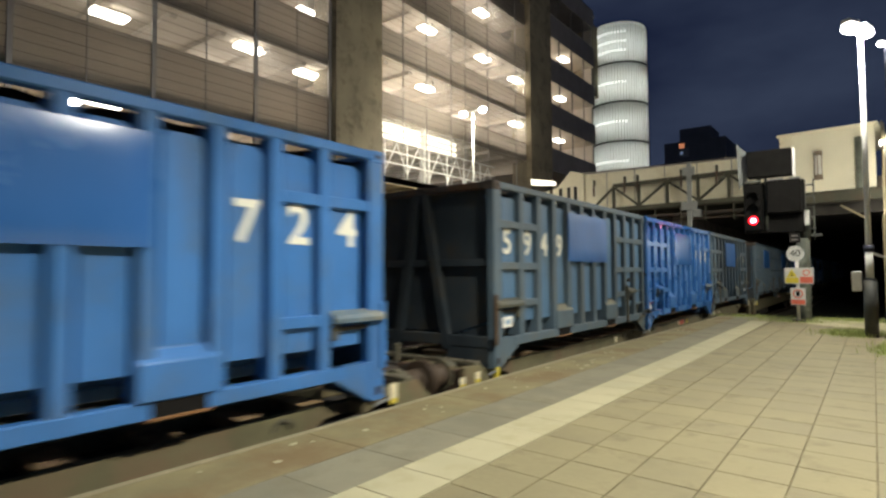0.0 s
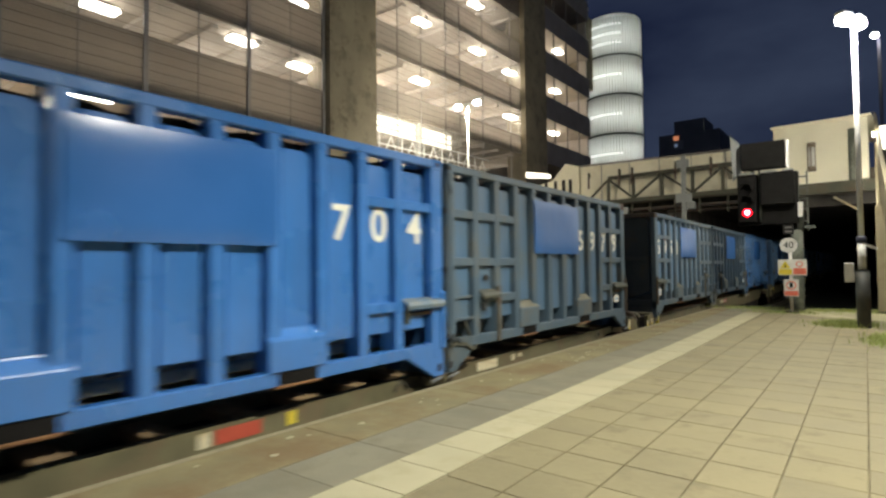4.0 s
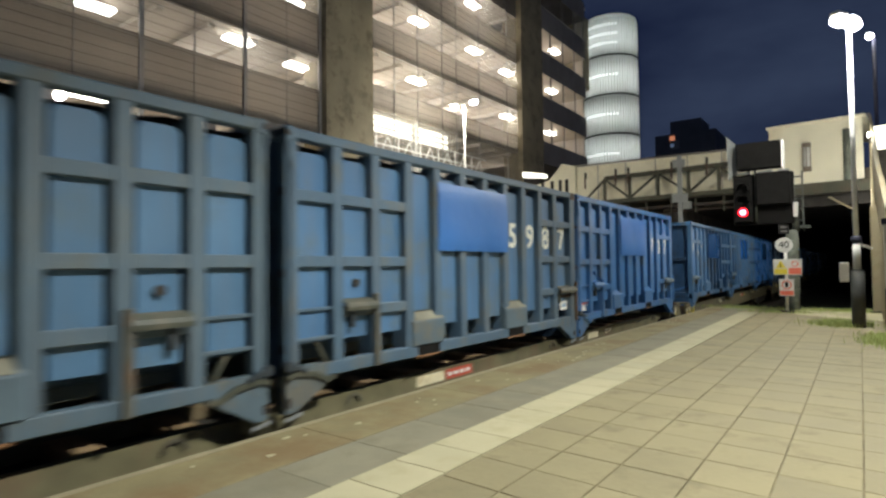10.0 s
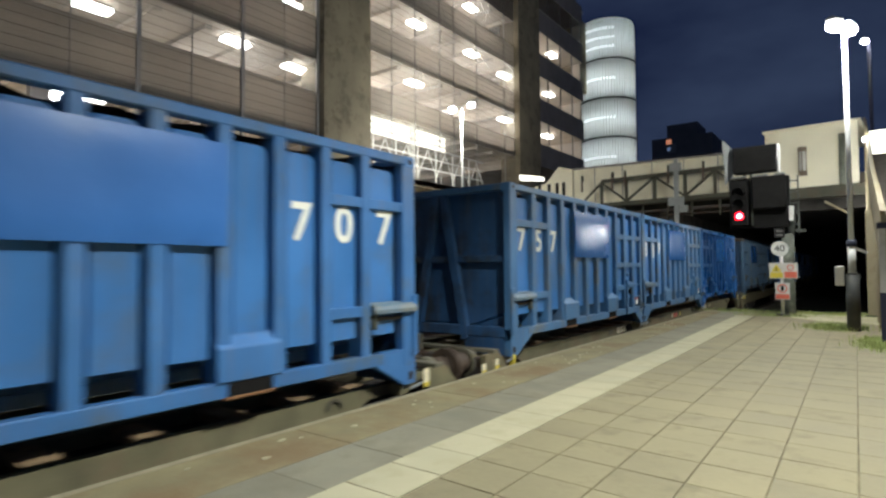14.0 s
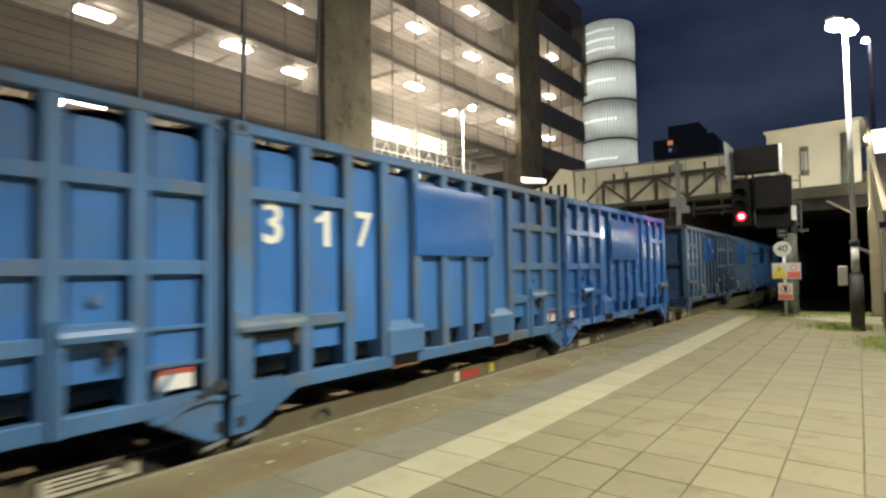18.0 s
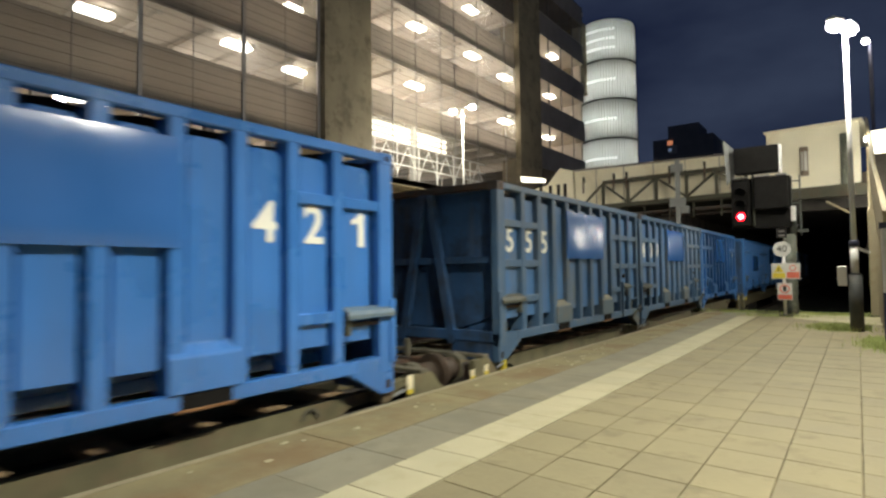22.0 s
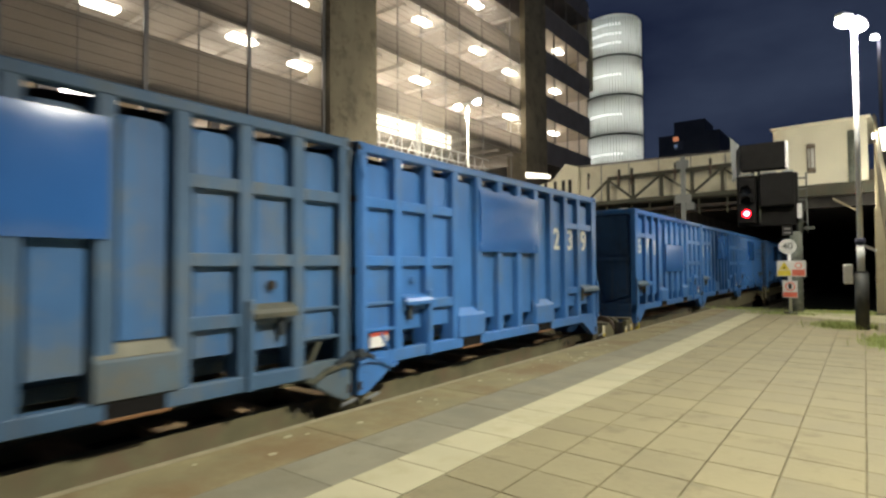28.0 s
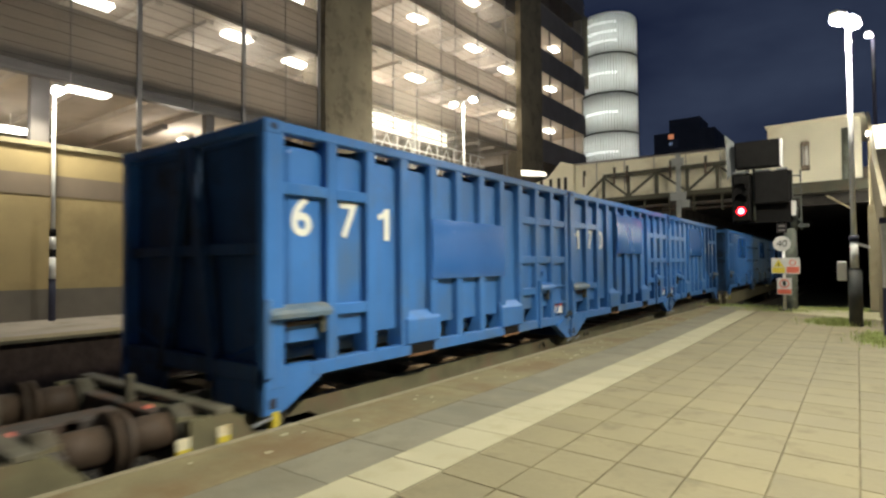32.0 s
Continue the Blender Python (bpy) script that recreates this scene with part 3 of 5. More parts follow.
for k in range(5):
    deck(-14, 14.35, 6.4 + 2.93 * k, 8.05 + 2.93 * k, M_SPANDREL, "ribbed grey spandrel panel")
    deck(16.9, 29.8, 7.85 + 2.85 * k + (0.25 if k == 0 else 0.0), 9.1 + 2.85 * k, M_MESH, "ribbed grey spandrel panel")
for k in range(4):
    deck(32.6, 40.6, 8.0 + 3.0 * k, 9.45 + 3.0 * k, M_CONC_DARK, "dark spandrel panel")
    for y in (34.6, 36.6, 38.6):
        cp("post", box(bmesh.new(), FX - 0.1, FX - 0.02, y, y + 0.08, 9.45 + 3 * k, 11.0 + 3 * k), M_MULLION)
cp("floor_slab", box(bmesh.new(), -34, FX - 0.15, -14, 41, 4.0, 4.3), M_SOFFIT)
cp("eaves_beam", box(bmesh.new(), FX - 0.2, FX + 0.04, -14, 14.35, 6.12, 6.4), M_MULLION, "grey edge beam under the decks")
cp("end_wall", box(bmesh.new(), -34, FX - 0.25, 40.62, 40.8, 0, 21), M_SOFFIT, "pale end wall")
cp("rear_wall", box(bmesh.new(), -34.3, -34, -14, 41, 0, 21), M_SOFFIT, "pale rear wall")
cp("end_wall", box(bmesh.new(), -34, FX - 0.2, -14.3, -14, 0, 21), M_SOFFIT)
cp("roof", box(bmesh.new(), -34, FX, -14, 32.6, 20.9, 21.2), M_CONC)
cp("pillar", box(bmesh.new(), -17.4, FX + 0.35, 14.35, 16.9, 0, 22), M_CONC, "stained concrete stair tower")
cp("pillar", box(bmesh.new(), -17.4, FX + 0.35, 29.8, 32.6, 0, 22), M_CONC, "dark concrete pier")
cp("parapet", box(bmesh.new(), -24, FX, 32.6, 40.6, 20.0, 21.4), M_CONC_DARK, "dark roof parapet")
for y in (0.9, 4.2, 7.62, 11.0, 14.25):
    cp("mullion", box(bmesh.new(), FX + 0.03, FX + 0.13, y - 0.06, y + 0.06, 4.42 if y < 12 else 6.1, 21), M_SLIM)
for y in (2.5, 5.9, 9.25, 12.75):
    cp("screen_post", box(bmesh.new(), FX + 0.03, FX + 0.06, y - 0.016, y + 0.016, 6.1, 21), M_SLIM)
for y, w in ((5.3, 0.2), (9.95, 0.14), (12.3, 0.1)):
    cp("column", box(bmesh.new(), -16.85, -16.6, y - w, y + w, 4.3, 6.4), M_MULLION)
cp("duct", beam(bmesh.new(), (-17.6, 9.0, 5.75), (-19.5, 9.3, 5.85), 0.16), M_MULLION, "grey hanging duct")
for y in (17.02, 18.55, 20.2, 22.13, 23.35, 25.5, 28.5):
    cp("mullion", box(bmesh.new(), FX + 0.03, FX + 0.08, y - 0.022, y + 0.022, 5.5, 21), M_SLIM)
for y0, y1 in ((-14, 14.3), (16.95, 29.75)):
    b = bmesh.new()
    z = 6.5
    while z < 20:
        box(b, FX + 0.07, FX + 0.078, y0, y1, z, z + 0.009)
        z += 0.29
    cp("screen_net", box(bmesh.new(), FX + 0.05, FX + 0.054, y0, y1, 6.2 if y0 < 0 else 5.5, 20.8), M_NET, "fine see-through net").visible_shadow = False
    cp("wire_screen", b, M_WIRE, "taut horizontal wires")["kind"] = "stuff"
for y in (19.0, 22.5):
    cp("deck_lower_beam", box(bmesh.new(), -19, FX, 16.9, 29.8, 5.2 + (y - 19) * 0.01, 5.5), M_CONC)
for y0, y1 in ((17.15, 20.2), (20.42, 23.1)):
    cp("window", box(bmesh.new(), -16.86, -16.8, y0, y1, 7.2, 8.02), G_BAND, "brightly lit window band")
    for z in (7.18, 7.45, 7.72, 7.98):
        cp("louvre", box(bmesh.new(), -16.8, -16.74, y0, y1, z, z + 0.05), M_SLIM)
cp("window_post", box(bmesh.new(), -16.84, -16.6, 20.2, 20.42, 5.5, 8.1), M_WHITE_STEEL)
b = bmesh.new()
for y in (17.3, 18.75, 20.3, 21.7, 23.1, 24.6):
    beam(b, (FX + 0.1, y, 5.5), (FX + 0.1, y, 7.15), 0.05)
    beam(b, (FX + 0.1, y, 5.7), (FX + 0.1, y + 0.75, 7.0), 0.035)
    beam(b, (FX + 0.1, y + 0.75, 7.0), (FX + 0.1, y + 1.4, 5.8), 0.035)
for z in (6.1, 6.6, 7.1):
    beam(b, (FX + 0.1, 16.95, z), (FX + 0.1, 26, z), 0.045)
cp("railing", b, M_WHITE_STEEL, "white tubular railing")
# strip luminaires under the decks
for x, y, z in ((-17.05, 11.2, 9.22), (-17.4, 14.0, 9.18), (-18.0, 7.05, 9.15), (-20.6, 11.6, 6.12), (-17.1, 6.6, 6.2), (-22.0, 6.2, 5.8), (-17.6, 14.15, 11.75),
                (-17.1, 21.15, 13.35), (-17.0, 25.95, 13.35), (-16.85, 29.25, 13.0), (-17.25, 21.15, 10.45), (-16.85, 29.25, 10.3), (-17.25, 26.25, 16.15),
                (-17.7, 36.9, 10.85), (-17.6, 37.0, 13.9), (-17.5, 37.4, 16.9)):
    lum = empty("ceiling_light", (x, y, z), "glowing strip light under a car park deck", "light", "car park lights")
    part("diffuser", soften(box(bmesh.new(), -0.24, 0.24, -0.5, 0.5, -0.09, 0.05), 0.03), G_FIX, lum)
    part("housing", box(bmesh.new(), -0.18, 0.18, -0.5, 0.5, 0.05, 0.09), M_WHITE_STEEL, lum)
    part("hanger", tube(bmesh.new(), (0, 0, 0.09), (0, 0, 0.5), 0.015, n=8), M_WHITE_STEEL, lum)
exit_sign = empty("exit_sign", (-17.5, 5.2, 8.85), "small green illuminated exit sign", "sign")
part("face", box(bmesh.new(), 0, 0.04, -0.08, 0.08, -0.05, 0.05), G_FAR_GREEN, exit_sign)

# lit stair mouth in the wall, and yellow barriers on the deck above
mouth = empty("stair_mouth", (-16.28, 12.6, 0), "white lit stair mouth in the buff wall", "stair")
part("lining", prism(bmesh.new(), [(-1.1, 0.0), (1.6, 0.0), (1.6, 2.55), (-0.4, 1.7), (-1.1, 1.4)], "x", 0.0, 0.05), M_WHITE_STEEL, mouth, "white painted lining")
hr = bmesh.new()
beam(hr, (0.1, -1.0, 0.95), (0.1, 1.4, 1.9), 0.05)
beam(hr, (0.1, -1.0, 0.95), (0.1, -1.15, 0.75), 0.05)
beam(hr, (0.1, -1.15, 0.75), (0.1, -0.9, 0.6), 0.05)
part("handrail", hr, M_POST, mouth, "tubular steel handrail")
barrier = empty("deck_barrier", (-17.1, 13.3, 4.3), "yellow painted tubular barrier on the car park deck", "barrier")
for y in (-0.6, 0.75):
    part("post", box(bmesh.new(), -0.05, 0.05, y - 0.05, y + 0.05, 0, 1.5), M_YELLOW, barrier)
for z in (0.5, 0.95, 1.4):
    part("bar", box(bmesh.new(), -0.03, 0.03, -0.6, 0.75, z, z + 0.06), M_YELLOW, barrier)

# ---- glazed stair tower ----
tower = empty("stair_tower", (-16.3, 45.5, 6.0), "round glass-block stair tower lit from inside", "tower")
TR = 2.23


def ring(bm, r0, r1, z0, z1, n=48):
    pts = [(math.cos(2 * math.pi * i / n), math.sin(2 * math.pi * i / n)) for i in range(n)]
    v = [[bm.verts.new((c * r, s * r, z)) for c, s in pts] for r, z in ((r1, z0), (r1, z1), (r0, z1), (r0, z0))]
    for a in range(4):
        for i in range(n):
            f = bm.faces.new((v[a][i], v[a][(i + 1) % n], v[(a + 1) % 4][(i + 1) % n], v[(a + 1) % 4][i]))
            f.smooth = True
    return bm


levels = [-0.4, 2.5, 5.66, 8.83, 12.0, 15.1]
for z0, z1 in zip(levels, levels[1:]):
    part("glazing", ring(bmesh.new(), TR - 0.06, TR, z0 + 0.12, z1), M_GLASS, tower, "ribbed translucent glazing")
    part("ring_beam", ring(bmesh.new(), TR - 0.1, TR + 0.06, z0 - 0.02, z0 + 0.12), M_TOWER_BAND, tower, "dark ring beam")
    part("landing", ring(bmesh.new(), 0.4, TR - 0.12, z0 + 0.0, z0 + 0.14), M_SOFFIT, tower)
    gl = bmesh.new()
    zz = z0 + 0.3
    while zz < z1 - 0.1:
        ring(gl, TR, TR + 0.012, zz, zz + 0.02)
        zz += 0.34
    part("glazing_grid", gl, M_POST, tower)["kind"] = "stuff"
    gv = bmesh.new()
    for i in range(64):
        a = 2 * math.pi * i / 64
        box(gv, math.cos(a) * TR - 0.014, math.cos(a) * TR + 0.014, math.sin(a) * TR - 0.014, math.sin(a) * TR + 0.014, z0 + 0.12, z1)
    part("glazing_frame", gv, M_MULLION, tower)["kind"] = "stuff"
    for k in range(3 if z1 > 15 else 1):
        for i in range(16):
            a = radians(-152 + i * 6.3)
            slot = part("light_slot", box(bmesh.new(), -0.03, 0.03, -0.04, 0.04, -0.08, 0.08), G_SLOT, tower, "small bright slot")
            slot.matrix_basis = pose(math.cos(a) * (TR + 0.01), math.sin(a) * (TR + 0.01), z1 - (0.6 + 0.75 * k if z1 > 15 else 1.55), 0, 0, math.degrees(a))
part("tower_shoulder", ring(bmesh.new(), TR - 0.35, TR - 0.06, 15.1, 15.3), M_GLASS, tower)
part("tower_roof", ring(bmesh.new(), 0.0, TR - 0.12, 15.3, 15.4), M_WHITE_STEEL, tower)
part("tower_base", ring(bmesh.new(), TR - 0.2, TR, -6.0, -0.4), M_CONC_DARK, tower)
mast = empty("roof_mast", (-17.9, 43.9, 21.2), "slim white mast on the plant room roof", "mast")
part("pole", tube(bmesh.new(), (0, 0, 0), (0, 0, 1.4), 0.06, n=10), M_WHITE_STEEL, mast)
part("head", box(bmesh.new(), -0.15, 0.15, -0.15, 0.15, 1.2, 1.45), M_WHITE_STEEL, mast)
solid("roof_plant_room", box(bmesh.new(), -19.5, -17.3, 40.6, 43.6, 15.5, 21.3), M_CONC, "concrete plant room between car park and tower", "building")

# distant block of flats with one lit window
flats = empty("distant_building", (-21.0, 90, -1.3), "dark distant tower block with one lit window", "building")
part("wall", box(bmesh.new(), -4.3, 4.4, 0, 10, 0, 22.6), M_FLATS, flats)
part("roof", box(bmesh.new(), -2.5, 2.0, 2, 8, 22.6, 25.0), M_FLATS, flats)
part("window", box(bmesh.new(), -2.0, -1.5, -0.05, 0.0, 20.6, 21.1), G_FAR_BLUE, flats, "dim bluish window")
part("window", box(bmesh.new(), -2.1, -1.35, -0.05, 0.0, 21.6, 22.3), G_FAR, flats, "lit orange window")
part("window", box(bmesh.new(), -1.9, -0.7, -0.05, 0.0, 20.2, 21.6), M_GREY_SIGN, flats, "dim window")

# ---- footbridge and concourse over the tracks ----
BY = 27.0
bridge = empty("footbridge", (0, BY, 4.4), "cream enclosed footbridge on a dark lattice girder", "footbridge")
bridge.rotation_euler = (0, 0, radians(-4.5))


def fb(name, bm, mat, label="", parent=None):
    return part(name, bm, mat, parent or bridge, label)


fb("wall", prism(bmesh.new(), [(-12.2, 0.2), (-2.98, 0.2), (-2.98, 1.92), (-12.2, 2.18)], "y", 0.5, 0.7), M_BRIDGE, "cream corridor wall")
fb("roof", prism(bmesh.new(), [(-12.3, 2.18), (-2.98, 1.92), (-2.98, 2.0), (-12.3, 2.26)], "y", 0.4, 3.4), M_MULLION, "thin grey roof edge")
fb("rear_wall", box(bmesh.new(), -12.2, -2.98, 3.0, 3.2, 0.2, 1.9), M_BRIDGE)
fb("floor", box(bmesh.new(), -12.2, -3.5, 0.2, 3.3, -0.05, 0.2), M_TRUSS)
for x in (-11.0, -9.5, -8.0, -6.5, -5.0):
    fb("panel_joint", box(bmesh.new(), x, x + 0.03, 0.475, 0.5, 0.2, 1.93 - 0.0282 * (x + 3.4)), M_MULLION)
fb("top_chord", box(bmesh.new(), -10.4, -3.7, -0.05, 0.12, 1.22, 1.4), M_TRUSS, "dark green top chord")
fb("bottom_chord", box(bmesh.new(), -11.8, -3.5, -0.05, 0.12, 0.0, 0.2), M_TRUSS, "dark green bottom chord")
xs = [-11.6, -10.4, -9.1, -7.7, -6.3, -5.0, -3.8]
for i in range(1, len(xs)):
    if i < len(xs):
        fb("truss_post", box(bmesh.new(), xs[i] - 0.06, xs[i] + 0.06, -0.04, 0.1, 0.2, 1.25), M_TRUSS)
    a, c = (xs[i - 1], xs[i]) if i % 2 else (xs[i], xs[i - 1])
    fb("truss_diagonal", beam(bmesh.new(), (a, 0.03, 0.2), (c, 0.03, 1.25), 0.1), M_TRUSS)
M_INSUL = material("brown_glazed_insulator", (0.10, 0.058, 0.034), 0.4, 0, 0.2, 5, 0.1)
for x in (-11.4, -9.75, -9.1, -7.0, -5.45, -4.3):
    rod = fb("insulator", tube(bmesh.new(), (x, -0.16, 0.85), (x, -0.16, 1.45), 0.035, n=10), M_INSUL, "stack of brown cable insulators")
    for k in range(6):
        fb("disc", tube(bmesh.new(), (x, -0.16, 0.9 + k * 0.09), (x, -0.16, 0.95 + k * 0.09), 0.075, 0.05, 12), M_INSUL, "", rod)
    fb("insulator_bracket", box(bmesh.new(), x - 0.03, x + 0.03, -0.19, 0.0, 1.42, 1.7), M_TRUSS)
# left stair head
fb("stair_head", prism(bmesh.new(), [(-14.6, 0.3), (-12.2, 0.3), (-12.2, 2.2), (-13.0, 2.45), (-13.8, 1.6), (-14.6, 1.45)], "y", 0.3, 3.0), M_BRIDGE, "cream gabled stair head")
for x in (-14.2, -13.6, -13.1, -12.7):
    fb("slot_window", box(bmesh.new(), x - 0.09, x + 0.09, 0.27, 0.3, 0.5, 1.55), M_DARK, "dark slot window")
# The light falling on this canopy edge is put in as emission.
fb("lit_canopy", prism(bmesh.new(), [(-15.2, 1.9), (-13.9, 1.75), (-13.9, 1.95), (-15.2, 2.2)], "y", -0.2, 0.3), G_WINDOW, "white canopy edge, its light put in as glow")
# right-hand block
fb("lobby_wall", box(bmesh.new(), -2.98, 0.2, 0.0, 0.2, 0.1, 2.53), M_BRIDGE, "cream lobby wall above the platform")
fb("lobby_roof", box(bmesh.new(), -3.06, 0.32, -0.12, 6.0, 2.53, 2.62), M_BRIDGE, "pale roof edge")
fb("lobby_side", box(bmesh.new(), -2.98, -2.78, 0.2, 6.0, 0.1, 2.53), M_BRIDGE)
wl = fb("wall_light", tube(bmesh.new(), (-1.63, -0.1, 0.75), (-1.63, -0.1, 1.6), 0.13, n=16), M_SIGN, "pale oval bulkhead light, unlit")
for z0, z1 in ((0.6, 0.78), (1.57, 1.75)):
    fb("end_cap", tube(bmesh.new(), (-1.63, -0.1, z0), (-1.63, -0.1, z1), 0.15, n=16), M_WALL_BAND, "brown end cap", wl)
for dx in (-0.13, 0.0, 0.13):
    fb("guard_wire", beam(bmesh.new(), (-1.63 + dx, -0.24 + abs(dx) * 0.7, 0.7), (-1.63 + dx, -0.24 + abs(dx) * 0.7, 1.65), 0.03), M_WALL_BAND, "", wl)
fb("drain_pipe", tube(bmesh.new(), (-0.3, -0.08, 0.1), (-0.3, -0.08, 2.1), 0.12, n=12), M_MOSSY, "mossy drain pipe")
fb("deck_girder", box(bmesh.new(), -3.4, 5.0, -0.1, 0.25, -0.35, 0.1), M_TRUSS, "dark steel edge girder")
fb("deck_girder", box(bmesh.new(), -3.4, 5.0, 0.5, 0.7, -0.8, -0.35), M_DARK)
fb("brace", beam(bmesh.new(), (-0.95, 0.0, -0.5), (-0.1, -0.05, -1.1), 0.08), M_STAIR_WALL, "cream diagonal brace")
fb("lit_glazing", box(bmesh.new(), 0.55, 4.0, -0.06, -0.02, -0.05, 2.05), G_WINDOW, "brightly lit white glazing")
fb("glazing_rail", box(bmesh.new(), 0.55, 4.0, -0.09, -0.06, 0.55, 0.6), M_MULLION)
for x in (-10.6, -9.3, -8.4, -7.2, -6.1, -4.9, -4.2):
    fb("hanger", box(bmesh.new(), x, x + 0.05, 0.2, 0.3, -0.75, 0.0), M_TRUSS)
for y, z in ((0.25, -0.3), (0.9, -0.5), (1.6, -0.25)):
    fb("cable_tray", box(bmesh.new(), -11.5, -3.4, y, y + 0.25, z - 0.08, z), M_STEEL, "grimy cable tray")
for x in (-9.9, -6.7):
    fb("junction_box", soften(box(bmesh.new(), x, x + 0.45, 0.1, 0.3, -0.55, -0.2), 0.02), M_GREY_SIGN, "small grey junction box")
# dark concourse deck behind
solid("concourse_deck", box(bmesh.new(), -30, 12, 30.5, 150, 4.3, 5.4), M_UNDER, "dark concourse deck over the tracks", "deck", "structure")
# Backdrop added to keep the sky from showing under the deck.
solid("concourse_end", box(bmesh.new(), -30, 12, 150, 150.4, -1.3, 5.4), M_DARK, "dark backdrop added to shut out the sky under the deck", "wall", "structure")
solid("concourse_wall", box(bmesh.new(), 0.9, 1.3, 28.5, 150, -1.3, 4.3), M_UNDER, "dark side wall under the deck", "wall", "structure")
solid("concourse_pier", box(bmesh.new(), -8.1, -7.7, 30, 150, -1.3, 4.3), M_UNDER, "dark pier wall between the tracks", "wall", "structure")

# cable post before the bridge
cpost = empty("cable_post", (-6.2, 25.6, -1.08), "grey cable post with junction plates", "post")
part("shaft", box(bmesh.new(), -0.09, 0.09, -0.07, 0.07, 0, 7.1), M_GREY_SIGN, cpost)
part("plate", box(bmesh.new(), -0.32, 0.34, -0.12, -0.07, 5.05, 5.42), M_GREY_SIGN, cpost)
part("plate", box(bmesh.new(), -0.25, 0.25, -0.12, -0.07, 6.55, 6.9), M_GREY_SIGN, cpost)
part("foot", box(bmesh.new(), -0.2, 0.2, -0.2, 0.2, 0, 0.1), M_SLEEPER, cpost)

# ---- signal ----
SY = 18.0
sig = empty("colour_light_signal", (0, SY, -0.05), "black colour-light signal showing red with white indicator plate", "signal")
part("post", tube(bmesh.new(), (-1.5, 0.15, -0.9), (-1.5, 0.15, 2.25), 0.15, n=20), M_MOSSY, sig, "mottled greenish grey post")
part("neck", tube(bmesh.new(), (-1.4, 0.15, 2.2), (-1.4, 0.15, 3.0), 0.085, n=16), M_SIGPOST, sig, "dark neck of the post")
part("backboard", soften(box(bmesh.new(), -2.9, -1.42, 0, 0.06, 2.42, 3.87), 0.02), M_BLACK, sig, "matt black backboard")
head = part("head", soften(box(bmesh.new(), -2.86, -2.4, -0.22, 0, 2.5, 3.8), 0.03), M_BLACK, sig, "signal head")
for i, z in enumerate((2.78, 3.1, 3.42)):
    part("lens", tube(bmesh.new(), (-2.63, -0.235, z), (-2.63, -0.222, z), 0.115, n=20), G_RED if i == 0 else M_BLACK, head, "glowing red lens" if i == 0 else "dark lens")
    if i == 0:
        part("lens_core", tube(bmesh.new(), (-2.63, -0.24, z), (-2.63, -0.2355, z), 0.07, n=16), G_RED_CORE, head, "bright heart of the red lens")
    arc = [(math.cos(math.pi * k / 13 * 1.1 - 0.15), math.sin(math.pi * k / 13 * 1.1 - 0.15)) for k in range(14)]
    hood_line = [(-2.63 + 0.14 * c, z + 0.14 * s) for c, s in arc] + [(-2.63 + 0.155 * c, z + 0.155 * s) for c, s in arc[::-1]]
    part("hood", prism(bmesh.new(), hood_line, "y", -0.42, -0.222), M_BLACK, head)
part("indicator_box", soften(box(bmesh.new(), -2.3, -1.48, -0.25, 0, 2.95, 3.86), 0.03), M_BLACK, sig, "black route indicator box")
part("top_box", soften(box(bmesh.new(), -2.76, -1.66, -0.3, 0.1, 3.98, 4.72), 0.02), M_BLACK, sig, "black theatre indicator")
part("top_box_rim", box(bmesh.new(), -1.655, -1.615, -0.3, 0.1, 3.95, 4.72), M_LABEL, sig, "white rim")
for x0, x1 in ((-2.84, -2.45), (-2.25, -1.9), (-1.75, -1.5)):
    part("lit_ledge", box(bmesh.new(), x0, x1, -0.26, -0.02, 3.875, 3.9), M_GREY_SIGN, sig, "pale ledge on the head")
part("conduit", tube(bmesh.new(), (-2.32, -0.1, 2.5), (-2.32, -0.1, 3.95), 0.035, n=10), M_SIGPOST, sig, "grey conduit")
part("side_bracket", box(bmesh.new(), -1.43, -1.33, -0.1, 0.05, 2.6, 3.0), M_SIGN, sig, "pale side bracket")
part("side_bracket", box(bmesh.new(), -1.3, -1.05, -0.02, 0.03, 2.28, 2.36), M_SIGPOST, sig)
part("side_plate", prism(bmesh.new(), [(-3.05, 5.05), (-2.78, 4.75), (-2.78, 3.95), (-3.0, 3.72)], "y", -0.05, -0.02), M_GREY_SIGN, sig, "grey slanted side plate")
b = bmesh.new()
for z in (2.5, 2.8, 3.1, 3.4, 3.7):
    beam(b, (-1.42, 0.06, z), (-1.22, 0.12, z), 0.035)
for x in (-1.42, -1.22):
    beam(b, (x, 0.1, 2.2), (x, 0.1, 3.85), 0.035)
part("ladder", b, M_SIGPOST, sig, "short access ladder")
part("id_plate", box(bmesh.new(), -1.72, -1.48, -0.86, -0.84, 2.1, 2.36), M_BLACK, sig, "small black identification plate")
for k, (z, w) in enumerate(((2.28, 0.16), (2.17, 0.16))):
    part("id_mark", box(bmesh.new(), -1.6 - w / 2, -1.6 + w / 2, -0.866, -0.86, z - 0.025, z + 0.025), M_MULLION, sig)

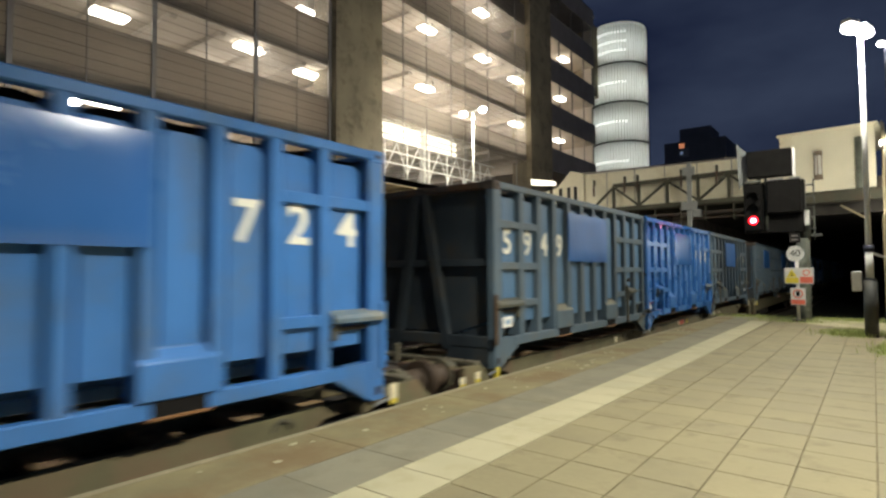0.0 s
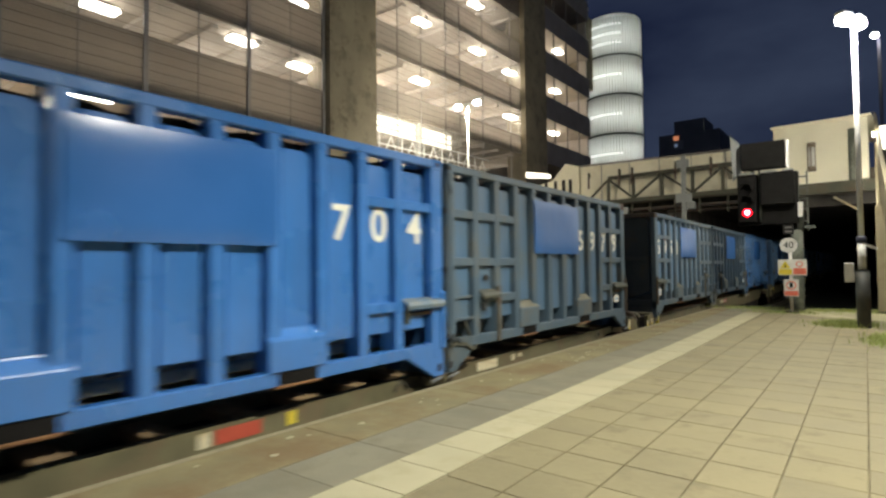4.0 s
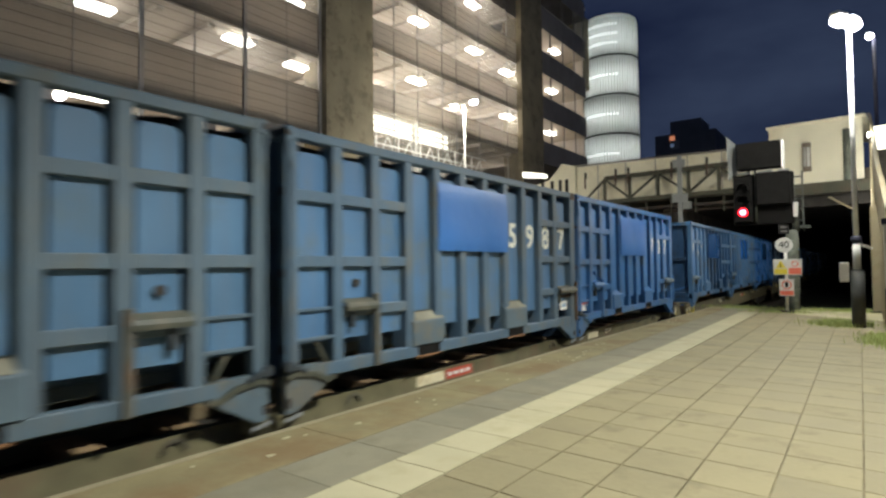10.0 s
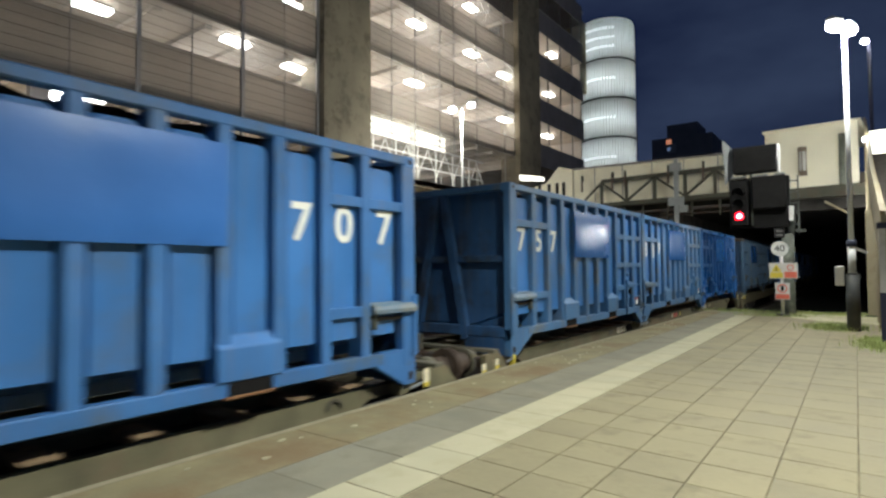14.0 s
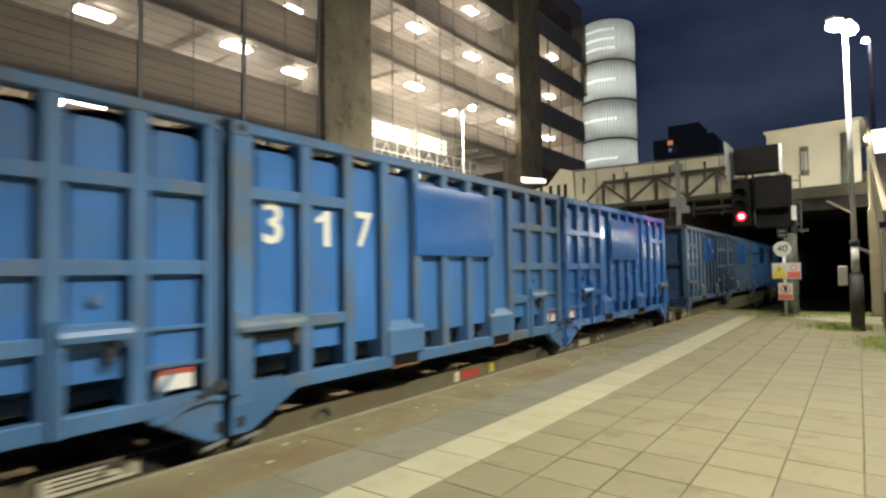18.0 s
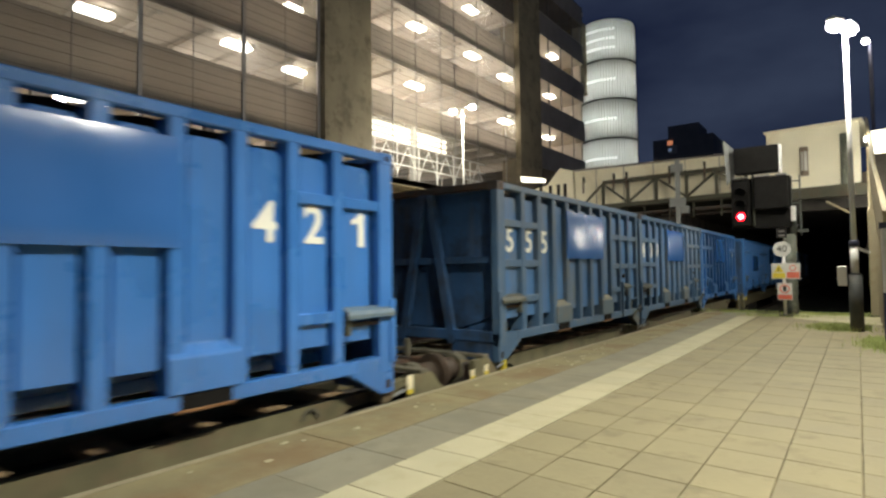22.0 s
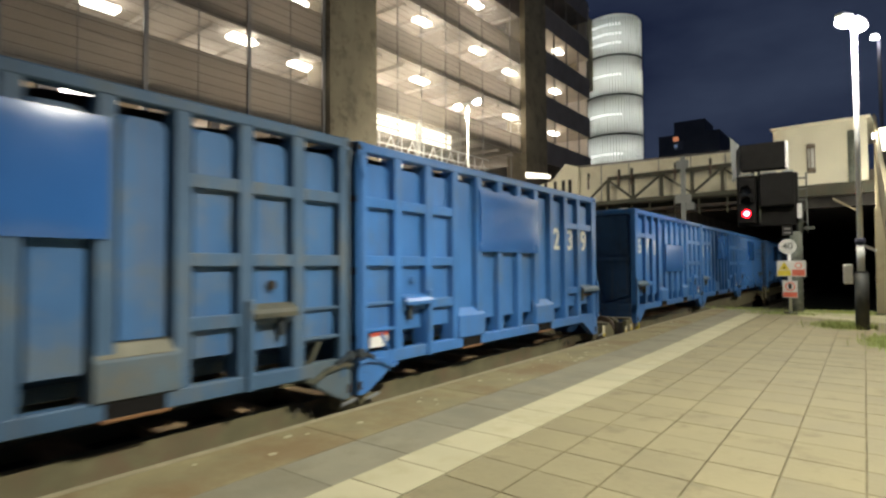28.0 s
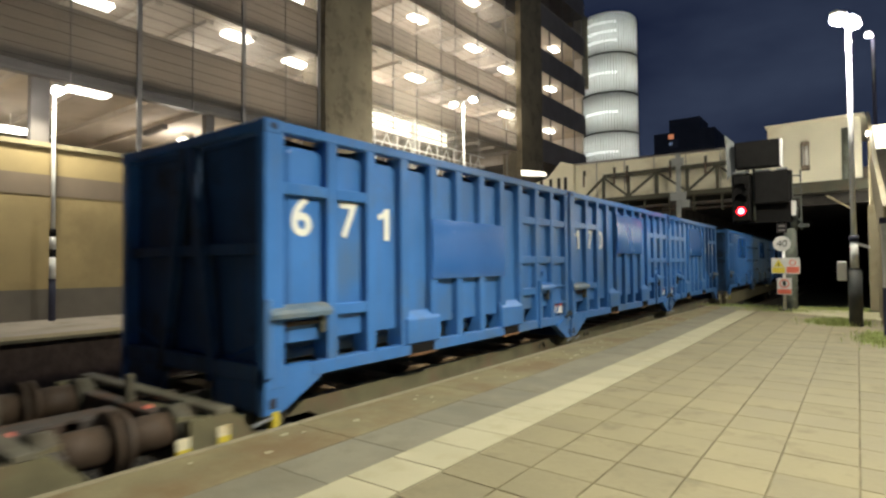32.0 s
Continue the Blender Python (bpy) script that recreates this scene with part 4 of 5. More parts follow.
# ---- sign post ----
GY = 17.1
sgn = empty("sign_post", (-1.57, GY, 0), "post with speed limit disc and warning plates", "sign post")
part("post", tube(bmesh.new(), (0, 0.03, 0), (0, 0.03, 1.95), 0.04, n=12), M_POST, sgn)
part("foot_bracket", box(bmesh.new(), -0.15, 0.15, -0.05, 0.1, 0, 0.05), M_STEEL, sgn)
disc = part("speed_disc", tube(bmesh.new(), (-0.03, -0.02, 1.76), (-0.03, 0.0, 1.76), 0.2, n=32), M_SIGN, sgn, "white round speed limit sign")
w = letters("40", 0.24, 0.0)
w.materials.append(M_BLACK)
part("numerals", w, M_BLACK, disc).matrix_basis = pose(-0.03, -0.024, 1.76, 90, 0, 0)
part("rim", ring(bmesh.new(), 0.19, 0.2, -0.004, 0.004), M_POST, disc).matrix_basis = pose(-0.03, -0.022, 1.76, 90, 0, 0)
wide = part("warning_plate", box(bmesh.new(), -0.28, 0.36, -0.02, 0.0, 0.98, 1.39), M_SIGN, sgn, "white plate with warning symbols")
part("yellow_field", box(bmesh.new(), -0.26, 0.03, -0.026, -0.02, 1.0, 1.14), M_YELLOW, wide, "yellow caption field")
part("red_field", box(bmesh.new(), 0.06, 0.34, -0.026, -0.02, 1.0, 1.16), M_RED_SIGN, wide, "red caption field")
part("triangle", prism(bmesh.new(), [(-0.23, 1.16), (0.0, 1.16), (-0.115, 1.36)], "y", -0.026, -0.02), M_YELLOW, wide, "yellow warning triangle")
part("bolt_mark", prism(bmesh.new(), [(-0.13, 1.18), (-0.1, 1.18), (-0.115, 1.3)], "y", -0.03, -0.026), M_BLACK, wide)
part("prohibition_ring", ring(bmesh.new(), 0.055, 0.08, -0.004, 0.004, 24), M_RED_SIGN, wide).matrix_basis = pose(0.2, -0.024, 1.265, 90, 0, 0)
low = part("notice_plate", box(bmesh.new(), -0.16, 0.17, -0.02, 0.0, 0.43, 0.87), M_SIGN, sgn, "white notice with a red caption")
part("red_field", box(bmesh.new(), -0.15, 0.16, -0.026, -0.02, 0.45, 0.57), M_RED_SIGN, low)
part("prohibition_ring", ring(bmesh.new(), 0.085, 0.115, -0.004, 0.004, 28), M_RED_SIGN, low).matrix_basis = pose(0.005, -0.024, 0.72, 90, 0, 0)
part("symbol", box(bmesh.new(), -0.03, 0.04, -0.026, -0.02, 0.66, 0.79), M_BLACK, low)


# ---- lamp posts ----
def lamp_post(place, height, arms, base_h, label, glow_mat=G_LAMP, lean=0.0, foot=M_NAVY, root=0.075):
    t = empty("lamp_post", place, label, "lamp post", "platform lamp posts")
    part("shaft", tube(bmesh.new(), (0, 0, base_h), (lean, 0, height), 0.05, 0.04, 16), M_POST, t, "pale tapering shaft")
    part("base", tube(bmesh.new(), (0, 0, 0), (0, 0, base_h), root, n=18), foot, t, "dark base section")
    part("collar", tube(bmesh.new(), (0, 0, base_h), (0, 0, base_h + 0.04), root + 0.01, 0.06, 18), foot, t)
    for dx, dy in arms:
        part("arm", beam(bmesh.new(), (lean, 0, height - 0.03), (lean + dx * 0.5, dy * 0.5, height + 0.05), 0.05), M_POST, t)
        h = part("lantern", soften(box(bmesh.new(), -0.1, 0.1, -0.16, 0.16, 0.0, 0.1), 0.03), M_POST, t)
        h.matrix_basis = pose(lean + dx * 0.75, dy * 0.75, height + 0.03, 0, 0, math.degrees(math.atan2(-dx, dy)))
        g = part("diffuser", soften(box(bmesh.new(), -0.12, 0.12, -0.15, 0.15, -0.16, 0.02), 0.06), glow_mat, t, "glowing lens")
        g.matrix_basis = h.matrix_basis
    return t


lp = lamp_post((-0.06, 13.85, 0), 6.15, ((-0.2, -0.3), (0.1, 0.25)), 1.12, "tall pale platform lamp post with dark grey base", foot=M_BASE, root=0.115)
part("sleeve", tube(bmesh.new(), (0, 0, 1.12), (0, 0, 1.68), 0.066, n=16), M_POST, lp, "pale sleeve")
part("clamp_band", tube(bmesh.new(), (0, 0, 1.68), (0, 0, 1.8), 0.085, n=14), M_NAVY, lp)
part("bracket", beam(bmesh.new(), (0.05, 0, 1.65), (0.25, 0, 1.55), 0.05), M_POST, lp)
part("junction_box", soften(box(bmesh.new(), -0.29, -0.13, -0.12, 0.06, 0.9, 1.29), 0.015), M_LABEL, lp, "white junction box")
flp = lamp_post((-15.85, 5.35, 0), 5.65, ((0.3, 0.0),), 1.0, "pale lamp post before the buff wall")
for z, m in ((1.0, M_LABEL), (1.55, M_BLACK), (1.75, M_LABEL), (2.05, M_BLACK)):
    part("shaft_band", tube(bmesh.new(), (0, 0, z), (0, 0, z + (0.2 if m is M_BLACK else 0.55 if z < 1.2 else 0.3)), 0.07, n=16), m, flp)
lamp_post((-13.5, 19.8, 0), 8.3, ((-0.7, 0.05), (0.7, -0.05)), 1.2, "tall twin-headed lamp post on the far platform")
lamp_post((1.7, 3.8, 0), 6.15, ((-0.75, 0.0), (0.4, 0.0)), 1.42, "tall pale platform lamp post with navy base")
lamp_post((1.0, -13.0, 0), 6.15, ((-0.4, 0.0), (0.4, 0.0)), 1.42, "tall pale platform lamp post with navy base")
lamp_post((0.75, 31.5, 0), 11.4, ((-0.2, -0.3),), 11.3, "distant slim dark lamp post")

# ---- stair flank at the platform's back ----
flank = empty("platform_stair", (0.36, 22, 0), "cream-sided covered stair down from the footbridge", "stair")
FLANK = [(3.5, 5.4), (-3.9, 2.75), (-9.9, 1.0), (-9.9, 2.15), (-3.9, 3.83), (3.5, 6.64)]
part("side_wall", prism(bmesh.new(), FLANK, "x", 0.0, 0.1), M_STAIR_WALL, flank, "cream stair side")
for (y0, z0), (y1, z1) in zip(FLANK[3:], FLANK[4:]):
    part("handrail", beam(bmesh.new(), (0.03, y0, z0 + 0.04), (0.03, y1, z1 + 0.04), 0.07), M_STAIR_WALL, flank, "pale capping rail")
part("skirt", box(bmesh.new(), 0.01, 0.09, -9.9, -8.1, 0, 1.02), M_STAIR_WALL, flank, "cream wall under the stair's foot")
for y, z in ((-7.4, 1.7), (-6.0, 2.1), (-1.6, 3.5), (0.8, 4.4), (3.2, 5.2)):
    part("support_post", box(bmesh.new(), 0.0, 0.14, y, y + 0.16, 0, z), M_STAIR_WALL, flank)
part("far_side", prism(bmesh.new(), FLANK, "x", 2.4, 2.5), M_WHITE_STEEL, flank, "white lit wall")
for i in range(34):
    part("step", box(bmesh.new(), 0.1, 2.4, -9.5 + i * 0.38, -9.1 + i * 0.38, 1.0 + i * 0.125, 1.14 + i * 0.125), M_SLEEPER, flank)
# Glowing block and bracket, added so the fill lamp has a fitting.
part("wall_lantern", soften(box(bmesh.new(), -0.09, -0.02, -0.65, -0.35, 5.12, 5.24), 0.02), G_FIX, flank, "glowing block added beside the stairway fill lamp")
part("lantern_bracket", box(bmesh.new(), -0.05, 0.06, -0.53, -0.47, 4.95, 5.13), M_STEEL, flank)
pc = empty("stair_column", (0.33, 18.0, 0), "weathered cream steel column carrying the stair", "column")
part("shaft", soften(box(bmesh.new(), -0.11, 0.11, -0.09, 0.09, 0.03, 2.72), 0.015), M_STAIR_WALL, pc)
part("base_plate", box(bmesh.new(), -0.18, 0.18, -0.16, 0.16, 0.0, 0.03), M_STEEL, pc)
rp = empty("bollard_post", (0.36, 11.7, 0), "dark green post with white upper sleeve", "post")
part("shaft", box(bmesh.new(), -0.05, 0.05, -0.05, 0.05, 0, 0.85), M_NAVY, rp)
part("sleeve", box(bmesh.new(), -0.045, 0.045, -0.06, 0.06, 0.85, 1.9), M_SIGN, rp, "white sleeve")
part("cap", box(bmesh.new(), -0.07, 0.07, -0.07, 0.07, 1.9, 2.0), M_NAVY, rp)

# ---- weeds ----
rw = random.Random(9)
verge = bmesh.new()
prism(verge, [(-1.35, 16.6), (-0.7, 15.9), (0.1, 15.6), (0.5, 15.3), (6.0, 15.3), (6.0, 18.58), (-1.5, 18.58)], "z", -0.02, 0.006)
solid("verge", verge, M_VERGE, "pale trodden grass and grit at the platform's end", "verge", "structure")


def weeds(name, cx, cy, rx, ry, count, h, label):
    bm = bmesh.new()
    for _ in range(count):
        x, y = cx + rw.gauss(0, rx), cy + rw.gauss(0, ry)
        a, l, w = rw.uniform(0, 6.28), rw.uniform(0.3, 1.0) * h, rw.uniform(0.003, 0.008)
        dx, dy = math.cos(a), math.sin(a)
        lean = rw.uniform(0.1, 0.7) * l
        p = [(x - dy * w, y + dx * w, 0), (x + dy * w, y - dx * w, 0), (x + dx * lean * 0.4 + dy * w, y + dy * lean * 0.4 - dx * w, l * 0.6), (x + dx * lean * 0.4 - dy * w, y + dy * lean * 0.4 + dx * w, l * 0.6), (x + dx * lean, y + dy * lean, l)]
        v = [bm.verts.new(q) for q in p]
        bm.faces.new(v[:4]), bm.faces.new((v[3], v[2], v[4]))
    return solid(name, bm, M_GRASS, label, "weeds", "stuff")


weeds("weeds", -0.35, 14.2, 0.26, 0.3, 1500, 0.13, "green weeds round the lamp post's foot")
weeds("weeds", 0.25, 11.6, 0.14, 0.4, 900, 0.12, "green weeds along the platform's back edge")
weeds("weeds", -1.7, 17.2, 0.45, 0.25, 700, 0.07, "low weeds round the sign post")
weeds("weeds", -2.6, 18.3, 0.6, 0.15, 700, 0.10, "weeds at the platform's end")
weeds("weeds", 0.0, 18.3, 0.8, 0.3, 2500, 0.07, "pale grass strip at the platform's end")

# ---- the train ----
L, HT, HALF, BASE = 6.03, 2.44, 1.25, 0.07
RIBS = [0.665 + 0.5135 * i for i in range(10)]


def cached(key, make, mat):
    if key not in MESHES:
        MESHES[key] = mesh_of(make(), key[0], mat)
    return MESHES[key]


def container(front_digits, text, paint, panel=True, old=False, label="", low_panel=False):
    """Open-topped waste container. Along it, g runs from the gridded door end to the numbered end."""
    sheet_mat = PAINT[paint]
    mat = PAINT.get(paint + "_frame", sheet_mat)
    # end paint is darker than the sides, with shade mixed in
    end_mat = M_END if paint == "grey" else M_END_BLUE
    box_mat = M_BOX if old else mat
    hood_mat = M_HOOD if old else mat
    t = empty("waste_container", (0, 0, 0), label, "container", "containers on the train")
    d = front_digits

    def yy(g):
        g = max(g, 0.065)
        return L - g if d else g

    def gbox(x0, x1, g0, g1, z0, z1, bev=0.006):
        a, c = sorted((yy(g0), yy(g1)))
        bm = box(bmesh.new(), x0, x1, a, c, z0, z1)
        return soften(bm, bev) if bev else bm

    def add(name, key, make, m, tag="", parent=None):
        return part(name, cached((name, key, d, m.name), make, m), m, parent or t, tag)

    R = 0.06
    # tub: side sheets folding inwards at the foot, floor, ends
    def sheet(side):
        bm = bmesh.new()
        s = side
        prof = [(s * (HALF - R - (0.1 if s > 0 else 0.0) - q), z) for q, z in ((0.07, 2.278), (0.04, 2.27), (0.018, 2.25), (0.005, 2.215), (0.0, 2.17), (0.0, 0.56), (0.505, 0.40), (0.505, 0.43), (0.03, 0.59), (0.03, 2.17), (0.045, 2.22), (0.07, 2.25))]
        return prism(bm, prof, "y", 0.13, L - 0.13)
    add("side_sheet", 1, lambda: sheet(1), sheet_mat)
    add("side_sheet", -1, lambda: sheet(-1), mat)
    add("floor", 0, lambda: box(bmesh.new(), -0.66, 0.66, 0.13, L - 0.13, 0.32, 0.42), mat)
    def cover():
        """Sagging dark sheet, added to block the slot and stand in for its shade."""
        bm, rc, nx, ny = bmesh.new(), random.Random(5), 4, 24
        grid = [[bm.verts.new((-1.13 + 2.26 * i / nx, 0.12 + (L - 0.24) * j / ny, 2.278 + rc.uniform(0.0, 0.07))) for j in range(ny + 1)] for i in range(nx + 1)]
        for i in range(nx):
            for j in range(ny):
                bm.faces.new((grid[i][j], grid[i + 1][j], grid[i + 1][j + 1], grid[i][j + 1]))
        bmesh.ops.solidify(bm, geom=bm.faces[:], thickness=0.03)
        return bm
    add("cover", 0, cover, M_DARK, "dark sheet added for the shaded slot under the top rail")
    for s in (1, -1):
        a, c = sorted((s * HALF, s * (HALF - 0.11)))
        add("top_rail", s, lambda: gbox(a, c, 0, L, 2.345, HT, 0.012), mat)
        add("bottom_sill", s, lambda: gbox(a, c, 0.5, L - 0.5, 0.25, 0.375, 0.01), mat)
        for g0, g1 in ((0.115, 0.2), (L - 0.2, L)):
            add("corner_post", (s, g0), lambda: gbox(a, c, g0, g1, 0.2, 2.345, 0.01), mat)
        add("door_edge", s, lambda: gbox(*sorted((s * (HALF - 0.006), s * (HALF - 0.1))), 0.05, 0.1, 0.3, 2.34, 0.012), mat)
        add("door_strut", s, lambda: beam(bmesh.new(), (s * (HALF + 0.004), yy(0.05), 2.33), (s * (HALF + 0.004), yy(0.14), 2.08), 0.022), mat, "slanting door strut")
        for zh in (0.5, 1.15, 1.85):
            add("hinge", (s, zh), lambda: gbox(*sorted((s * (HALF - 0.02), s * (HALF - 0.1))), -0.015, 0.06, zh, zh + 0.07, 0.01), M_STEEL, "grimy hinge")
        for g, way in ((0.0, 1), (L, -1)):
            def leg():
                bm = bmesh.new()
                out = [(yy(g), 0.0), (yy(g + way * 0.17), 0.0), (yy(g + way * 0.62), 0.25), (yy(g + way * 0.62), 0.375), (yy(g), 0.375)]
                return prism(bm, out, "x", a + 0.004, c - 0.004 if s < 0 else c - 0.004)
            lg = add("corner_leg", (s, g), leg, M_BOX if old and g == 0 else mat)
            if s > 0:
                # dark patch painted for the shade in the hole
                add("casting_hole", (s, g), lambda: gbox(HALF - 0.003, HALF + 0.002, g + way * 0.05, g + way * 0.11, 0.05, 0.13, 0), M_DARK, parent=lg)
        for g in (0.0, L):
            way = 1 if g == 0 else -1
            add("top_casting", (s, g), lambda: gbox(s * HALF + 0.006 if s > 0 else -HALF - 0.006, s * (HALF - 0.16), g - way * 0.004, g + way * 0.17, 2.32, HT + 0.006, 0.01) if s > 0 else gbox(-HALF - 0.006, -HALF + 0.16, g - way * 0.004, g + way * 0.17, 2.32, HT + 0.006, 0.01), M_STEEL if old and g == L else mat)
            if s > 0:
                # dark disc painted for the shade in the upper hole
                add("casting_hole", ("t", g), lambda: tube(bmesh.new(), (HALF + 0.002, yy(g + way * 0.085), 2.385), (HALF + 0.009, yy(g + way * 0.085), 2.385), 0.03, n=12), M_DARK)
    # ribs on the platform side, plain joined ones on the other
    for i, g in enumerate(RIBS):
        add("rib", i, lambda: gbox(HALF - R - 0.16, HALF - 0.006, g - 0.063, g + 0.063, 0.36, 2.36, 0.01), mat)
    def far_ribs():
        bm = bmesh.new()
        for g in RIBS:
            box(bm, -HALF, -HALF + R, g - 0.063, g + 0.063, 0.36, 2.36)
        return bm
    add("far_ribs", 0, far_ribs, mat)["kind"] = "stuff"
    # pressed bay panels between the ribs, with rounded upper corners
    stops = [0.2] + [g + w for g in RIBS for w in (-0.063, 0.063)] + [L - 0.2]
    for i in range(0, len(stops), 2):
        g0, g1 = stops[i], stops[i + 1]
        def bay():
            lo, hi = sorted((yy(g0), yy(g1)))
            wide = 0.1 if i == len(stops) - 2 else 0.045
            left, right = (wide, 0.045) if d else (0.045, wide)
            def line(grow, r):
                a, c, z0, z1 = lo + left - grow * left, hi - right + grow * right, 0.56, 2.25 + 0.03 * grow
                turns = [(math.sin(k * math.pi / 10), math.cos(k * math.pi / 10)) for k in range(6)]
                return [(a, z0), (c, z0)] + [(c - r + r * q, z1 - r + r * p) for p, q in turns] + [(a + r - r * p, z1 - r + r * q) for p, q in turns]
            bm = bmesh.new()
            rows = [[bm.verts.new((x, y, z)) for y, z in line(grow, r)] for x, grow, r in ((HALF - R, 0.0, 0.07), (HALF - R - 0.012, 0.25, 0.075), (HALF - R - 0.1, 0.9, 0.09))]
            bm.faces.new(rows[0])
            for a, b in zip(rows, rows[1:]):
                for k in range(len(a)):
                    n = (k + 1) % len(a)
                    bm.faces.new((a[n], a[k], b[k], b[n]))
            bmesh.ops.recalc_face_normals(bm, faces=bm.faces)
            return bm
        add("bay_panel", i, bay, sheet_mat)
    # crossbars
    cells = [(0.2, RIBS[0] - 0.063), (RIBS[0] + 0.063, RIBS[1] - 0.063), (RIBS[1] + 0.063, RIBS[2] - 0.063)]
    for i, (g0, g1) in enumerate(cells):
        for z in (1.81, 1.23, 0.76):
            if i == 0 and z == 0.76:
                continue
            add("crossbar", (i, z), lambda: gbox(HALF - R - 0.08, HALF - 0.012, g0 - 0.005, g1 + 0.005, z, z + 0.105, 0.008), mat)
    add("ledge", "a", lambda: gbox(HALF - R, HALF - 0.03, 0.19, cells[0][1], 0.84, 0.87, 0.004), mat)
    add("ledge", "b", lambda: gbox(HALF - R, HALF - 0.02, 0.19, cells[0][1] + 0.05, 0.58, 0.61, 0.004), mat)
    ends = [(RIBS[8] + 0.063, RIBS[9] - 0.063), (RIBS[9] + 0.063, L - 0.2)]
    for i, (g0, g1) in enumerate(ends):
        for z in (1.83, 1.27, 0.76) if old else (1.83, 0.76):
            add("crossbar", ("e", i, z), lambda: gbox(HALF - R - 0.08, HALF - 0.012, g0 - 0.005, g1 + 0.005, z, z + 0.105, 0.008), mat)
    # fork pocket boxes
    for g0, g1 in ((RIBS[2] + 0.02, RIBS[3] + 0.075), (RIBS[6] - 0.075, RIBS[7] - 0.0)):
        def pocket():
            a, c = sorted((yy(g0), yy(g1)))
            bm = bmesh.new()
            prism(bm, [(HALF - R, 0.37), (HALF + 0.02, 0.37), (HALF + 0.02, 0.63), (HALF - 0.06, 0.72), (HALF - R, 0.74)], "y", a, c)
            return soften(bm, 0.008)
        pk = add("fork_box", g0, pocket, box_mat, "weathered fork pocket box" if old else "")
        if old:
            add("dusty_top", g0, lambda: prism(bmesh.new(), [(HALF - R + 0.004, 0.745), (HALF - 0.056, 0.726), (HALF + 0.016, 0.645), (HALF + 0.006, 0.64), (HALF - 0.06, 0.715), (HALF - R + 0.004, 0.735)], "y", *sorted((yy(g0 + 0.05), yy(g1 - 0.03)))), M_SAND, "sandy dust on the sloping top", parent=pk)
        # solid black block stands in for the opening's shade
        add("fork_opening", g0, lambda: gbox(HALF - 0.12, HALF + 0.004, g0 + 0.1, g1 - 0.08, 0.249, 0.368, 0), M_BLACK, parent=pk)
        add("fork_lip", g0, lambda: gbox(HALF - 0.1, HALF + 0.012, g0 + 0.07, g1 - 0.05, 0.234, 0.26, 0.006), M_RUST, "rusty lower lip", parent=pk)
    # gridded end: hood, lever, label, hook
    def hood(g0, g1, z):
        def make():
            a, c = sorted((yy(g0), yy(g1)))
            bm = bmesh.new()
            prism(bm, [(HALF - R, z + 0.012), (HALF - 0.02, z + 0.002), (HALF + 0.04, z - 0.03), (HALF + 0.058, z - 0.062), (HALF + 0.055, z - 0.1), (HALF + 0.045, z - 0.1), (HALF + 0.044, z - 0.064), (HALF + 0.03, z - 0.042), (HALF - 0.024, z - 0.012), (HALF - R, z - 0.004)], "y", a, c)
            return bm
        return make
    add("hood", "grid", hood(RIBS[0] + 0.05, RIBS[1] - 0.03, 0.92), hood_mat, "sloping latch hood")
    add("lever", 0, lambda: gbox(HALF - 0.02, HALF + 0.035, RIBS[1] - 0.06, RIBS[1] + 0.01, 0.25, 0.97, 0.01), M_LEVER if paint in ("grey", "slate", "ash") else mat, "upright latch lever")
    add("hood", "end", hood(RIBS[9] + 0.06, L - 0.03, 0.88), M_HOOD if old else M_HOOD_BLUE, "dusty rounded latch hood")
    add("latch", "end", lambda: gbox(HALF - R, HALF + 0.01, RIBS[9] + 0.09, RIBS[9] + 0.15, 0.62, 0.82, 0.01), M_HOOD, "grimy latch arm")
    add("latch", "bar", lambda: gbox(HALF - 0.07, HALF - 0.02, RIBS[9] + 0.05, L - 0.12, 0.7, 0.74, 0.008), M_STEEL, "rusty latch bar")
    add("latch", "grid", lambda: gbox(HALF - R, HALF + 0.01, RIBS[0] + 0.15, RIBS[0] + 0.21, 0.66, 0.86, 0.01), M_END, "dark latch arm")
    add("lever", 1, lambda: gbox(HALF - 0.005, HALF + 0.03, L - 0.06, L + 0.015, 0.3, 0.95, 0.01), M_BUFFER if paint in ("grey", "slate", "ash") else mat, "upright latch lever")
    if not old:
        lab = add("label_plate", 0, lambda: gbox(HALF - R, HALF - R + 0.02, 0.27, 0.52, 0.42, 0.56, 0), M_LABEL, "white label")
        add("label_stripe", 0, lambda: gbox(HALF - R + 0.02, HALF - R + 0.024, 0.27, 0.52, 0.53, 0.57, 0), M_LABEL_RED, parent=lab)
    def hook():
        bm = bmesh.new()
        pts = [(0.02, 0.30), (0.16, 0.33), (0.36, 0.30), (0.52, 0.22), (0.6, 0.25)]
        for (g0, z0), (g1, z1) in zip(pts, pts[1:]):
            beam(bm, (HALF + 0.01, yy(g0), z0), (HALF + 0.01, yy(g1), z1), 0.03, 0.04)
        beam(bm, (HALF - 0.04, yy(0.58), 0.3), (HALF - 0.04, yy(0.42), 0.56), 0.03)
        return bm
    add("door_hook", 0, hook, hood_mat, "door securing hook")
    if paint in ("grey", "slate", "ash"):
        add("label_plate", 2, lambda: gbox(HALF - R, HALF - R + 0.02, L - 0.52, L - 0.28, 0.50, 0.64, 0), M_LABEL, "small white label")
